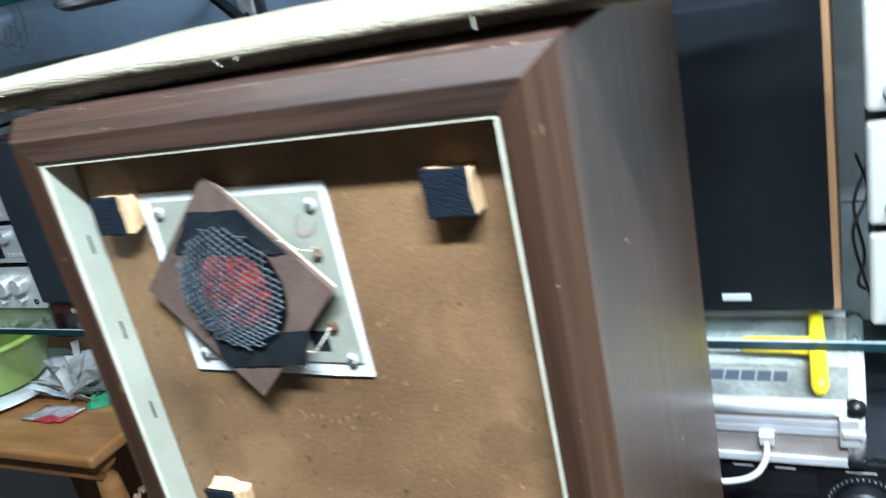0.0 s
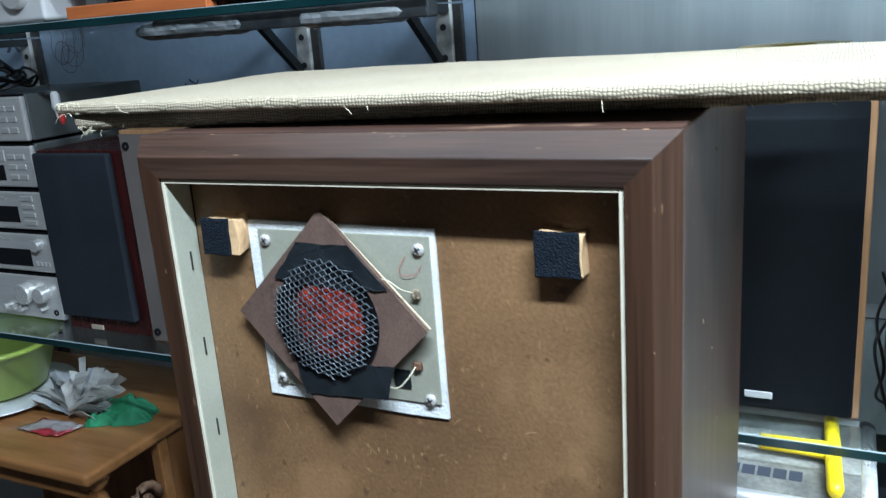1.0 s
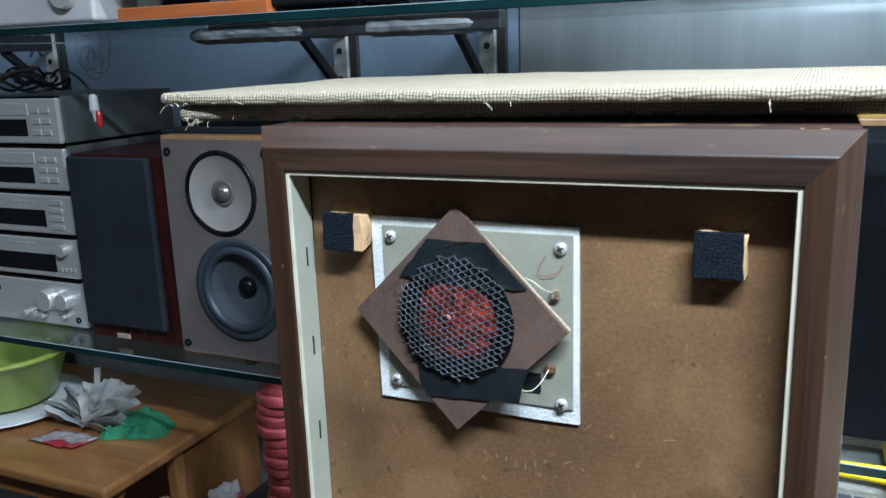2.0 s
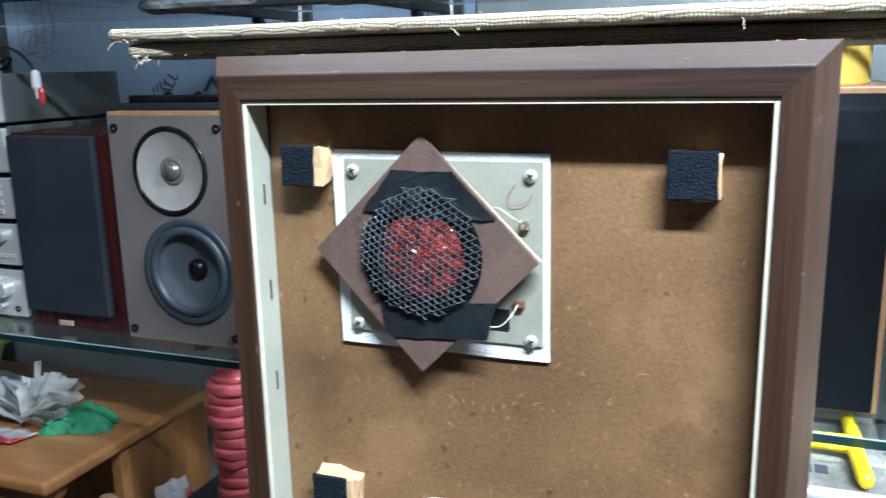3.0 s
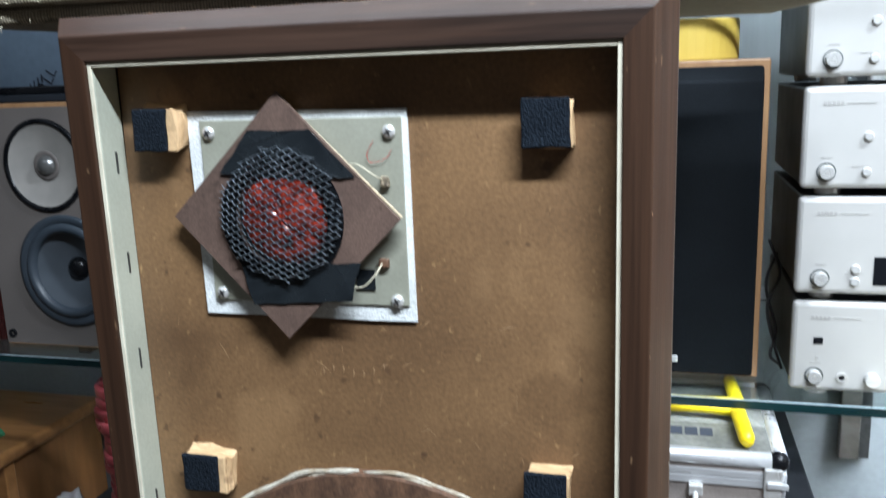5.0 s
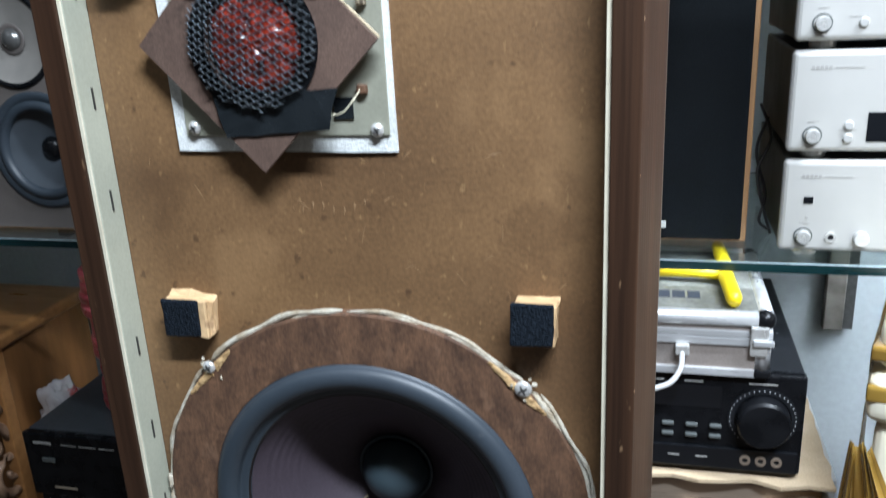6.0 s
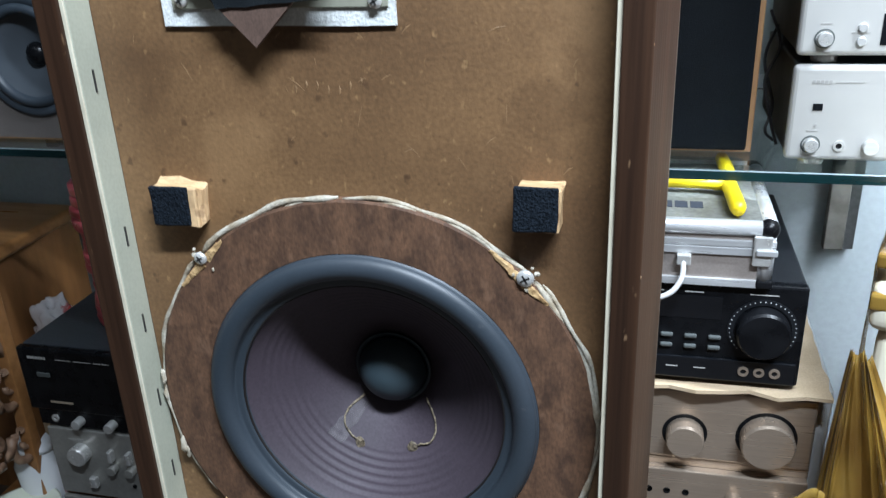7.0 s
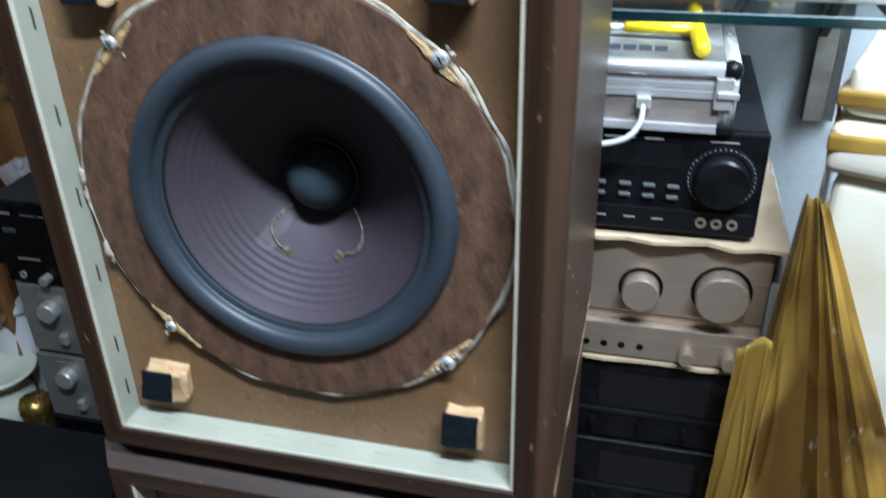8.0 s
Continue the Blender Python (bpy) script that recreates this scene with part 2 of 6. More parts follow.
M = dict(
    walnut=mat("walnut_veneer", (0.040, 0.0185, 0.0102), 0.38, second=(0.015, 0.0068, 0.0040), scale=30, grain=(2.4, 2.4, 0.06), amount=0.72, fine=0.20, fine_scale=160, bump=0.06, bump_scale=300, spec=0.50, rvar=0.03, flecks=[((0.066, 0.032, 0.018), 22, (2, 2, 0.06), 0.60, 0.28), ((0.30, 0.18, 0.10), 140, (1, 1, 0.3), 0.71, 0.7)]),
    walnut_rail=mat("walnut_rail", (0.041, 0.0205, 0.0132), 0.38, second=(0.016, 0.0080, 0.0053), scale=34, grain=(0.10, 2.4, 2.4), amount=0.75, fine=0.30, fine_scale=160, bump=0.06, bump_scale=300, spec=0.75, rvar=0.04, flecks=[((0.070, 0.038, 0.026), 22, (0.10, 2, 2), 0.58, 0.45), ((0.30, 0.18, 0.10), 140, (0.3, 1, 1), 0.70, 0.7)]),
    hardboard=mat("brown_hardboard", (0.198, 0.109, 0.050), 0.50, second=(0.116, 0.061, 0.028), scale=6.5, amount=1.0, fine=0.15, fine_scale=330, bump=0.14, bump_scale=380, detail=10.0, lo=0.36, hi=0.62, flecks=[((0.27, 0.155, 0.074), 14, (1, 1, 0.7), 0.54, 0.38), ((0.36, 0.21, 0.095), 130, (1.3, 1, 0.8), 0.66, 0.50), ((0.062, 0.030, 0.014), 20, (1, 1, 0.9), 0.63, 0.30), ((0.045, 0.021, 0.011), 90, (1, 1, 0.9), 0.66, 0.6), ((0.42, 0.26, 0.12), 70, (1.5, 1, 0.8), 0.71, 0.65)]),
    gasket=mat("mottled_brown_gasket", (0.128, 0.063, 0.034), 0.72, second=(0.060, 0.028, 0.015), scale=52, grain=(1.4, 1, 0.7), amount=0.9, fine=0.24, fine_scale=420, bump=0.2, bump_scale=300, flecks=[((0.034, 0.015, 0.008), 64, (1, 1, 0.7), 0.59, 0.55), ((0.18, 0.096, 0.056), 80, (1, 1, 0.7), 0.62, 0.5)]),
    board=mat("brown_wallboard", (0.110, 0.068, 0.052), 0.6, second=(0.076, 0.045, 0.034), scale=30, grain=(1.5, 1, 0.9), amount=0.8, fine=0.2, fine_scale=500, bump=0.08, flecks=[((0.040, 0.024, 0.018), 110, (1, 1, 1), 0.64, 0.6), ((0.19, 0.13, 0.105), 90, (1, 1, 1), 0.67, 0.5)]),
    scuff=mat("rubbed_hardboard", (0.235, 0.135, 0.064), 0.6, second=(0.18, 0.100, 0.047), scale=160, amount=0.9, fine=0.1),
    raw_edge=mat("raw_board_edge", (0.50, 0.40, 0.27), 0.8, fine=0.2),
    rim=mat("grey_green_strip", (0.40, 0.41, 0.33), 0.42, second=(0.30, 0.31, 0.25), scale=14, amount=0.7, fine=0.05, bump=0.05),
    rim_edge=mat("cream_strip_edge", (0.62, 0.58, 0.46), 0.5, second=(0.45, 0.40, 0.30), scale=30, amount=0.7),
    foam=mat("white_foam_tape", (0.66, 0.68, 0.67), 0.85, second=(0.50, 0.52, 0.50), scale=60, amount=0.6, fine=0.12, fine_scale=600, bump=0.4, bump_scale=500),
    plate=mat("grey_green_metal_plate", (0.36, 0.36, 0.29), 0.40, metal=0.25, second=(0.27, 0.27, 0.21), scale=22, amount=0.7, fine=0.05),
    steel=mat("zinc_plated_steel", (0.76, 0.76, 0.74), 0.24, metal=0.55, second=(0.52, 0.51, 0.48), scale=120, amount=0.6),
    dark_steel=mat("dark_steel", (0.10, 0.10, 0.10), 0.4, metal=0.8, scale=120),
    felt=mat("black_felt", (0.0034, 0.0055, 0.0085), 0.95, second=(0.013, 0.019, 0.027), scale=600, amount=1.0, bump=1.0, bump_scale=700, spec=0.1),
    pine=mat("raw_pine", (0.56, 0.37, 0.20), 0.75, second=(0.42, 0.25, 0.12), scale=70, grain=(1, 4, 0.6), amount=0.8, fine=0.1, bump=0.2, flecks=[((0.16, 0.085, 0.04), 90, (1, 1, 1), 0.60, 0.6)]),
    tape=mat("black_tape", (0.0085, 0.0110, 0.0130), 0.24, second=(0.014, 0.0175, 0.020), scale=40, amount=0.8, bump=0.35, bump_scale=30),
    mesh=mat("blue_grey_wire", (0.19, 0.22, 0.245), 0.27, metal=0.6, second=(0.055, 0.07, 0.082), scale=90, amount=0.8),
    red_dome=mat("red_tweeter_dome", (0.40, 0.038, 0.018), 0.12, second=(0.062, 0.006, 0.005), scale=110, amount=1.0, coat=1.0, bump=0.6, bump_scale=110, lo=0.42, hi=0.64),
    cone=mat("purple_brown_paper_cone", (0.048, 0.035, 0.046), 0.66, second=(0.031, 0.023, 0.030), scale=9, amount=0.8, fine=0.14, fine_scale=420, bump=0.10, bump_scale=400, flecks=[((0.10, 0.088, 0.094), 150, (1, 1, 1), 0.72, 0.5)]),
    rubber=mat("blue_black_rubber", (0.024, 0.034, 0.044), 0.47, second=(0.036, 0.046, 0.058), scale=9, amount=0.7, fine=0.06, rvar=0.05, flecks=[((0.07, 0.075, 0.08), 160, (1, 1, 1), 0.71, 0.5)]),
    cap=mat("matt_dust_cap", (0.034, 0.056, 0.068), 0.50, second=(0.026, 0.042, 0.051), scale=20, amount=0.7, bump=0.10, bump_scale=600),
    seal=mat("offwhite_foam_seal", (0.46, 0.43, 0.36), 0.85, second=(0.26, 0.20, 0.13), scale=70, amount=0.9, fine=0.15, bump=0.5, bump_scale=200),
    tan=mat("tan_glue", (0.50, 0.33, 0.16), 0.7, second=(0.33, 0.19, 0.08), scale=160, amount=0.8, bump=0.6, bump_scale=300),
    cloth=weave("cream_grille_cloth", (0.41, 0.352, 0.250), (0.33, 0.278, 0.190), 0.0027),
    thread=mat("cream_thread", (0.68, 0.62, 0.46), 0.9),
    wall=mat("blue_grey_wall_sheet", (0.185, 0.245, 0.315), 0.38, second=(0.118, 0.165, 0.222), scale=3.2, amount=0.8, fine=0.06, fine_scale=60, bump=0.03, bump_scale=20),
    # upright tone streaks stand for the shiny sheet's reflections
    wall_pale=mat("pale_grey_wall_sheet", (0.195, 0.215, 0.218), 0.40, metal=0.15, second=(0.140, 0.160, 0.165), scale=2.5, grain=(5, 1, 0.3), amount=0.9, fine=0.04, fine_scale=40),
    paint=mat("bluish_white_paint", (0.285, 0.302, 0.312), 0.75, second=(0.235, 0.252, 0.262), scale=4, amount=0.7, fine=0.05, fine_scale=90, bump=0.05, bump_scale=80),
    ceiling=mat("grey_ceiling_paint", (0.34, 0.35, 0.36), 0.85, second=(0.29, 0.30, 0.31), scale=3, amount=0.6),
    floor=mat("brown_floor_tile", (0.065, 0.048, 0.036), 0.4, second=(0.045, 0.032, 0.023), scale=9, amount=0.8, fine=0.1),
    glass_edge=glass("green_plate_glass", (0.86, 0.95, 0.935)),
    silver=mat("brushed_silver", (0.60, 0.60, 0.585), 0.36, metal=0.45, second=(0.50, 0.50, 0.485), scale=40, grain=(0.2, 1, 8), amount=0.7),
    champagne=mat("champagne_aluminium", (0.47, 0.375, 0.295), 0.30, metal=0.65, second=(0.38, 0.30, 0.235), scale=40, grain=(0.2, 1, 8), amount=0.7),
    pearl=mat("pearl_white_panel", (0.42, 0.412, 0.392), 0.42, metal=0.12, second=(0.382, 0.375, 0.355), scale=18, amount=0.6),
    grey_case=mat("grey_metal_case", (0.10, 0.112, 0.110), 0.45, metal=0.2, second=(0.07, 0.079, 0.077), scale=14, amount=0.8),
    black=mat("black_plastic", (0.0030, 0.0034, 0.0042), 0.28, second=(0.008, 0.0085, 0.010), scale=30, amount=0.8, fine=0.1, spec=0.22),
    black_metal=mat("dusty_black_metal", (0.007, 0.008, 0.010), 0.45, second=(0.014, 0.0155, 0.017), scale=11, amount=0.6, fine=0.2, fine_scale=200, spec=0.25, lo=0.45, hi=0.75),
    black_gloss=mat("black_display", (0.006, 0.007, 0.009), 0.10, scale=10),
    grille=mat("blue_black_grille_cloth", (0.012, 0.0150, 0.0195), 0.95, second=(0.018, 0.0225, 0.029), scale=8, amount=0.8, fine=0.35, fine_scale=900, bump=0.4, bump_scale=1200, spec=0.15),
    grille_dark=mat("black_grille_cloth", (0.004, 0.0055, 0.0070), 0.92, second=(0.007, 0.0095, 0.0120), scale=8, amount=0.8, fine=0.3, fine_scale=900, bump=0.4, bump_scale=1200, spec=0.15),
    rosewood=mat("dark_red_rosewood", (0.045, 0.008, 0.007), 0.28, second=(0.020, 0.004, 0.004), scale=30, grain=(3, 3, 0.3), amount=0.9, coat=0.2),
    oak=mat("light_brown_veneer", (0.36, 0.20, 0.095), 0.45, second=(0.26, 0.13, 0.06), scale=30, grain=(3, 3, 0.3), amount=0.8),
    taupe=mat("taupe_baffle_paint", (0.118, 0.102, 0.093), 0.55, second=(0.094, 0.082, 0.075), scale=10, amount=0.7, fine=0.08, bump=0.05),
    pale_cone=mat("pale_taupe_cone", (0.24, 0.225, 0.205), 0.6, second=(0.19, 0.18, 0.165), scale=30, amount=0.7),
    grey_cone=mat("grey_poly_cone", (0.062, 0.074, 0.087), 0.33, second=(0.042, 0.051, 0.060), scale=20, amount=0.7),
    cherry=mat("orange_cherry_veneer", (0.50, 0.145, 0.045), 0.35, second=(0.38, 0.10, 0.03), scale=24, grain=(0.3, 3, 3), amount=0.8),
    russet=mat("russet_leatherette", (0.33, 0.105, 0.060), 0.5, second=(0.26, 0.08, 0.045), scale=60, amount=0.8, bump=0.15, bump_scale=500),
    white=mat("white_plastic", (0.52, 0.52, 0.515), 0.4, second=(0.45, 0.45, 0.445), scale=20, amount=0.6),
    mark=mat("grey_print", (0.36, 0.35, 0.33), 0.6),
    pale_mark=mat("pale_print", (0.62, 0.63, 0.63), 0.5),
    gold_mark=mat("gold_badge", (0.62, 0.52, 0.40), 0.35, metal=0.5),
    blue_mark=mat("faded_blue_ink", (0.035, 0.045, 0.065), 0.7),
    yellow=mat("yellow_paint", (0.83, 0.62, 0.015), 0.35, second=(0.75, 0.50, 0.01), scale=30, amount=0.7),
    yellow_roll=mat("yellow_plastic_roll", (0.66, 0.48, 0.10), 0.45, second=(0.56, 0.38, 0.07), scale=12, amount=0.7),
    alu=mat("worn_aluminium", (0.68, 0.69, 0.70), 0.30, metal=0.5, second=(0.50, 0.51, 0.52), scale=36, grain=(0.3, 1, 5), amount=0.7),
    case_face=mat("scuffed_taupe_laminate", (0.36, 0.31, 0.28), 0.4, metal=0.3, second=(0.27, 0.235, 0.215), scale=20, amount=0.8, fine=0.08),
    case_top=mat("dusty_grey_laminate", (0.27, 0.275, 0.25), 0.5, metal=0.2, second=(0.12, 0.124, 0.115), scale=15, amount=0.9, fine=0.2, fine_scale=150),
    card=mat("brown_cardboard", (0.55, 0.42, 0.28), 0.85, second=(0.44, 0.32, 0.20), scale=18, amount=0.7, fine=0.08, bump=0.1),
    # pale flecks paint glints; dark second tone also stands for shade in pleats
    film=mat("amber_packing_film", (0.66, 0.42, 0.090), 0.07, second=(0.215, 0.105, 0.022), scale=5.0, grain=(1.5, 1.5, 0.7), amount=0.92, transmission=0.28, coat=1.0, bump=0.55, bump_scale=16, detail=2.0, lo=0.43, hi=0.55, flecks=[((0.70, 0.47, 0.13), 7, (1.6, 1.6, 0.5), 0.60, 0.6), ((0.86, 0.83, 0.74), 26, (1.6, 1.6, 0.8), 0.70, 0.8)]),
    foam_white=mat("cream_foam_sheet", (0.86, 0.82, 0.68), 0.7, second=(0.74, 0.64, 0.42), scale=12, amount=0.6, bump=0.1, bump_scale=60, lo=0.45, hi=0.75),
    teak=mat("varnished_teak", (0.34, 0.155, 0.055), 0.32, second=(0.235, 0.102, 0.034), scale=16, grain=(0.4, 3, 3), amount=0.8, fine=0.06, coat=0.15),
    # darker copy of the teak: shade below the tops is put into its colour
    teak_shaded=mat("shaded_varnished_teak", (0.23, 0.100, 0.034), 0.4, second=(0.13, 0.053, 0.017), scale=12, grain=(2, 2, 0.4), amount=0.9),
    carved=mat("pale_carved_wood", (0.36, 0.22, 0.14), 0.5, second=(0.12, 0.06, 0.035), scale=40, amount=0.8),
    lime=mat("lime_green_plastic", (0.27, 0.36, 0.07), 0.32, second=(0.22, 0.29, 0.055), scale=8, amount=0.7),
    plate_china=mat("glazed_white_china", (0.78, 0.79, 0.80), 0.12, second=(0.66, 0.70, 0.76), scale=8, amount=0.6),
    paper=mat("pale_banknote_paper", (0.62, 0.61, 0.57), 0.8, second=(0.40, 0.41, 0.41), scale=24, amount=0.7, fine=0.06, fine_scale=260),
    packet=mat("red_and_grey_packet", (0.34, 0.31, 0.31), 0.3, second=(0.36, 0.030, 0.045), scale=14, amount=1.0, coat=0.4, lo=0.50, hi=0.55),
    green_cloth=mat("green_cloth", (0.018, 0.245, 0.110), 0.75, second=(0.008, 0.13, 0.06), scale=22, amount=0.8, bump=0.3, bump_scale=500),
    red_wrap=mat("red_plastic_wrap", (0.46, 0.085, 0.095), 0.3, second=(0.32, 0.045, 0.055), scale=24, amount=0.8, bump=0.3, bump_scale=60),
    cello=mat("crumpled_clear_bag", (0.60, 0.57, 0.57), 0.14, second=(0.50, 0.030, 0.035), scale=13, amount=0.95, transmission=0.25, coat=0.6, lo=0.52, hi=0.57),
    celadon=mat("pale_green_glaze", (0.75, 0.78, 0.66), 0.16, second=(0.68, 0.71, 0.56), scale=14, amount=0.6),
    gold=mat("gilded_ornament", (0.85, 0.62, 0.20), 0.25, metal=0.9, second=(0.35, 0.20, 0.04), scale=130, amount=0.9, bump=1.0, bump_scale=160),
    wrap_white=mat("dirty_white_plastic_wrapping", (0.20, 0.215, 0.22), 0.3, second=(0.035, 0.045, 0.05), scale=20, grain=(0.5, 2, 2), amount=0.9, bump=0.3, bump_scale=40, lo=0.38, hi=0.60),
    bracket=mat("worn_white_bracket", (0.52, 0.53, 0.51), 0.5, metal=0.3, second=(0.14, 0.145, 0.14), scale=26, amount=0.95, bump=0.1),
    arm=mat("black_iron_arm", (0.016, 0.019, 0.022), 0.45, metal=0.4, second=(0.035, 0.040, 0.042), scale=40, amount=0.8),
    copper=mat("red_brown_wood_edge", (0.30, 0.12, 0.06), 0.45, second=(0.22, 0.08, 0.04), scale=30, amount=0.7),
    tube=mat("lit_tube", (0.9, 0.95, 1.0), 0.3, emit=2.5),
    cord=mat("black_cord", (0.014, 0.014, 0.015), 0.45),
    red_tip=mat("red_plug", (0.45, 0.03, 0.03), 0.35),
    lead=mat("tinsel_lead", (0.30, 0.24, 0.16), 0.7, second=(0.06, 0.045, 0.03), scale=380, amount=1.0, bump=0.8, bump_scale=400),
    scrawl=mat("faded_brown_scrawl", (0.13, 0.12, 0.14), 0.7),
    cloth_low=weave("shabby_grille_cloth", (0.42, 0.362, 0.262), (0.27, 0.222, 0.150), 0.0024),
    teal_edge=mat("teal_glass_edge", (0.0025, 0.016, 0.018), 0.22, second=(0.006, 0.034, 0.036), scale=5, grain=(1, 1, 6), amount=0.8),
    bracket_dark=mat("rusty_bracket", (0.13, 0.115, 0.10), 0.55, metal=0.2, second=(0.05, 0.042, 0.035), scale=22, amount=0.9, bump=0.1),
    # tone for walls out of view, set low to hold down the fill
    absorbing_wall=mat("bounce_absorbing_wall", (0.046, 0.041, 0.037), 0.7, second=(0.030, 0.026, 0.023), scale=3, amount=0.8, fine=0.1, fine_scale=60),
    aged=mat("aged_silver_panel", (0.42, 0.415, 0.385), 0.38, metal=0.5, second=(0.31, 0.305, 0.28), scale=16, amount=0.8, fine=0.06, fine_scale=120),
    nickwood=mat("bare_wood_nick", (0.36, 0.22, 0.13), 0.8),
    # warm tone chosen for what the speaker's right side reflects
    east_wall=mat("warm_reflector_wall", (0.115, 0.086, 0.060), 0.7, second=(0.075, 0.053, 0.036), scale=3, amount=0.8, fine=0.1, fine_scale=60),
    alu_dark=mat("dulled_metal_cap", (0.20, 0.20, 0.195), 0.28, metal=0.7),
    smear=mat("dried_clear_glue", (0.22, 0.20, 0.21), 0.25, second=(0.10, 0.09, 0.10), scale=160, amount=0.9, alpha=0.45, bump=0.3),
    film_thin=mat("single_layer_amber_film", (0.66, 0.43, 0.10), 0.08, second=(0.42, 0.24, 0.045), scale=4, grain=(2.0, 2.0, 0.6), amount=0.9, transmission=0.35, coat=1.0, bump=0.5, bump_scale=14),
    paper_blue=mat("faded_blue_note", (0.30, 0.37, 0.44), 0.8, second=(0.50, 0.50, 0.47), scale=30, amount=0.8),
    # dust, and a paler tone standing for sheen on black tops
    dusty_sheen_top=mat("dusty_black_sheen", (0.026, 0.031, 0.036), 0.42, second=(0.050, 0.057, 0.063), scale=9, amount=0.8, fine=0.2, fine_scale=150, lo=0.45, hi=0.75),
    # pale tone of the highlight painted along the shelf edges
    edge_highlight=mat("painted_edge_highlight", (0.42, 0.52, 0.55), 0.25, second=(0.28, 0.37, 0.40), scale=14, amount=0.7),
    worn_wood=mat("worn_red_brown_edge", (0.060, 0.026, 0.016), 0.5, second=(0.028, 0.012, 0.008), scale=30, grain=(0.3, 2, 2), amount=0.9, flecks=[((0.20, 0.115, 0.07), 40, (0.4, 1, 1), 0.64, 0.7)]),
    printed_bag=mat("pink_and_yellow_printed_plastic", (0.58, 0.52, 0.50), 0.2, second=(0.52, 0.10, 0.16), scale=26, amount=0.9, coat=0.6, lo=0.52, hi=0.57, flecks=[((0.72, 0.50, 0.05), 30, (1, 1, 1), 0.60, 0.9)]),
    groove=mat("dark_groove", (0.010, 0.007, 0.006), 0.6),
)


# ---- mesh helpers ----
def mesh_of(name, bm, material, smooth=False):
    me = bpy.data.meshes.new(name)
    bmesh.ops.recalc_face_normals(bm, faces=bm.faces)
    bm.to_mesh(me)
    bm.free()
    me.materials.append(material)
    if smooth:
        me.polygons.foreach_set("use_smooth", [True] * len(me.polygons))
    return me


def part(name, bm, material, parent, label="", smooth=False):
    ob = new(name, mesh_of(name, bm, material, smooth))
    ob.parent = parent
    if label:
        ob["label"] = label
    return ob


def thing(name, at, label, category, group="", kind="", turn=0.0):
    ob = new(name)
    ob.matrix_basis = pose(*at, 0, 0, turn)
    ob.empty_display_size = 0.05
    return tagged(ob, label, category, group, kind)


def solid(name, bm, material, label, category, group="", kind="", at=(0, 0, 0), smooth=False):
    ob = new(name, mesh_of(name, bm, material, smooth))
    ob.location = at
    return tagged(ob, label, category, group, kind)


def box(x0, x1, y0, y1, z0, z1, bev=0.0, seg=2, bm=None):
    bm = bm or bmesh.new()
    vs = [bm.verts.new((x, y, z)) for x in (x0, x1) for y in (y0, y1) for z in (z0, z1)]
    q = [(0, 1, 3, 2), (4, 6, 7, 5), (0, 4, 5, 1), (2, 3, 7, 6), (0, 2, 6, 4), (1, 5, 7, 3)]
    fs = [bm.faces.new([vs[i] for i in f]) for f in q]
    if bev:
        es = {e for f in fs for e in f.edges}
        bmesh.ops.bevel(bm, geom=list(es), offset=bev, segments=seg, profile=0.5, affect="EDGES")
    return bm


def lathe(profile, n=48, axis="y", at=(0, 0, 0), bm=None, closed=False, caps=(True, True)):
    """Turns (radius, along) pairs round an axis."""
    bm = bm or bmesh.new()
    rings = []
    for r, a in profile:
        ring = []
        for i in range(n):
            c, s = math.cos(2 * math.pi * i / n) * r, math.sin(2 * math.pi * i / n) * r
            p = {"y": (c, a, s), "z": (c, s, a), "x": (a, c, s)}[axis]
            ring.append(bm.verts.new(Vector(p) + Vector(at)))
        rings.append(ring)
    pairs = list(zip(rings, rings[1:])) + ([(rings[-1], rings[0])] if closed else [])
    for a, b in pairs:
        for i in range(n):
            bm.faces.new((a[i], a[(i + 1) % n], b[(i + 1) % n], b[i]))
    if not closed:
        for ring, shut in zip((rings[0], rings[-1]), caps):
            if shut:
                bm.faces.new(ring)
    return bm


def tube(points, r, n=8, bm=None, flat=1.0):
    """A round or flattened cord along points; r may be a list."""
    bm = bm or bmesh.new()
    pts = [Vector(p) for p in points]
    rings = []
    for i, p in enumerate(pts):
        d = (pts[min(i + 1, len(pts) - 1)] - pts[max(i - 1, 0)]).normalized()
        up = Vector((0, 1, 0)) if abs(d.y) < 0.9 else Vector((0, 0, 1))
        u = d.cross(up).normalized()
        v = u.cross(d).normalized()
        rad = r[i] if isinstance(r, (list, tuple)) else r
        rings.append([bm.verts.new(p + (u * math.cos(2 * math.pi * k / n) + v * math.sin(2 * math.pi * k / n) * flat) * rad) for k in range(n)])
    for a, b in zip(rings, rings[1:]):
        for k in range(n):
            bm.faces.new((a[k], a[(k + 1) % n], b[(k + 1) % n], b[k]))
    bm.faces.new(rings[0])
    bm.faces.new(rings[-1])
    return bm


def smooth_path(points, n=8):
    pts = [Vector(p) for p in points]
    pts = [2 * pts[0] - pts[1]] + pts + [2 * pts[-1] - pts[-2]]
    out = []
    for i in range(1, len(pts) - 2):
        for k in range(n):
            t = k / n
            a, b, c, d = pts[i - 1:i + 3]
            out.append(0.5 * (2 * b + (c - a) * t + (2 * a - 5 * b + 4 * c - d) * t * t + (3 * b - a - 3 * c + d) * t ** 3))
    return out + [pts[-2]]


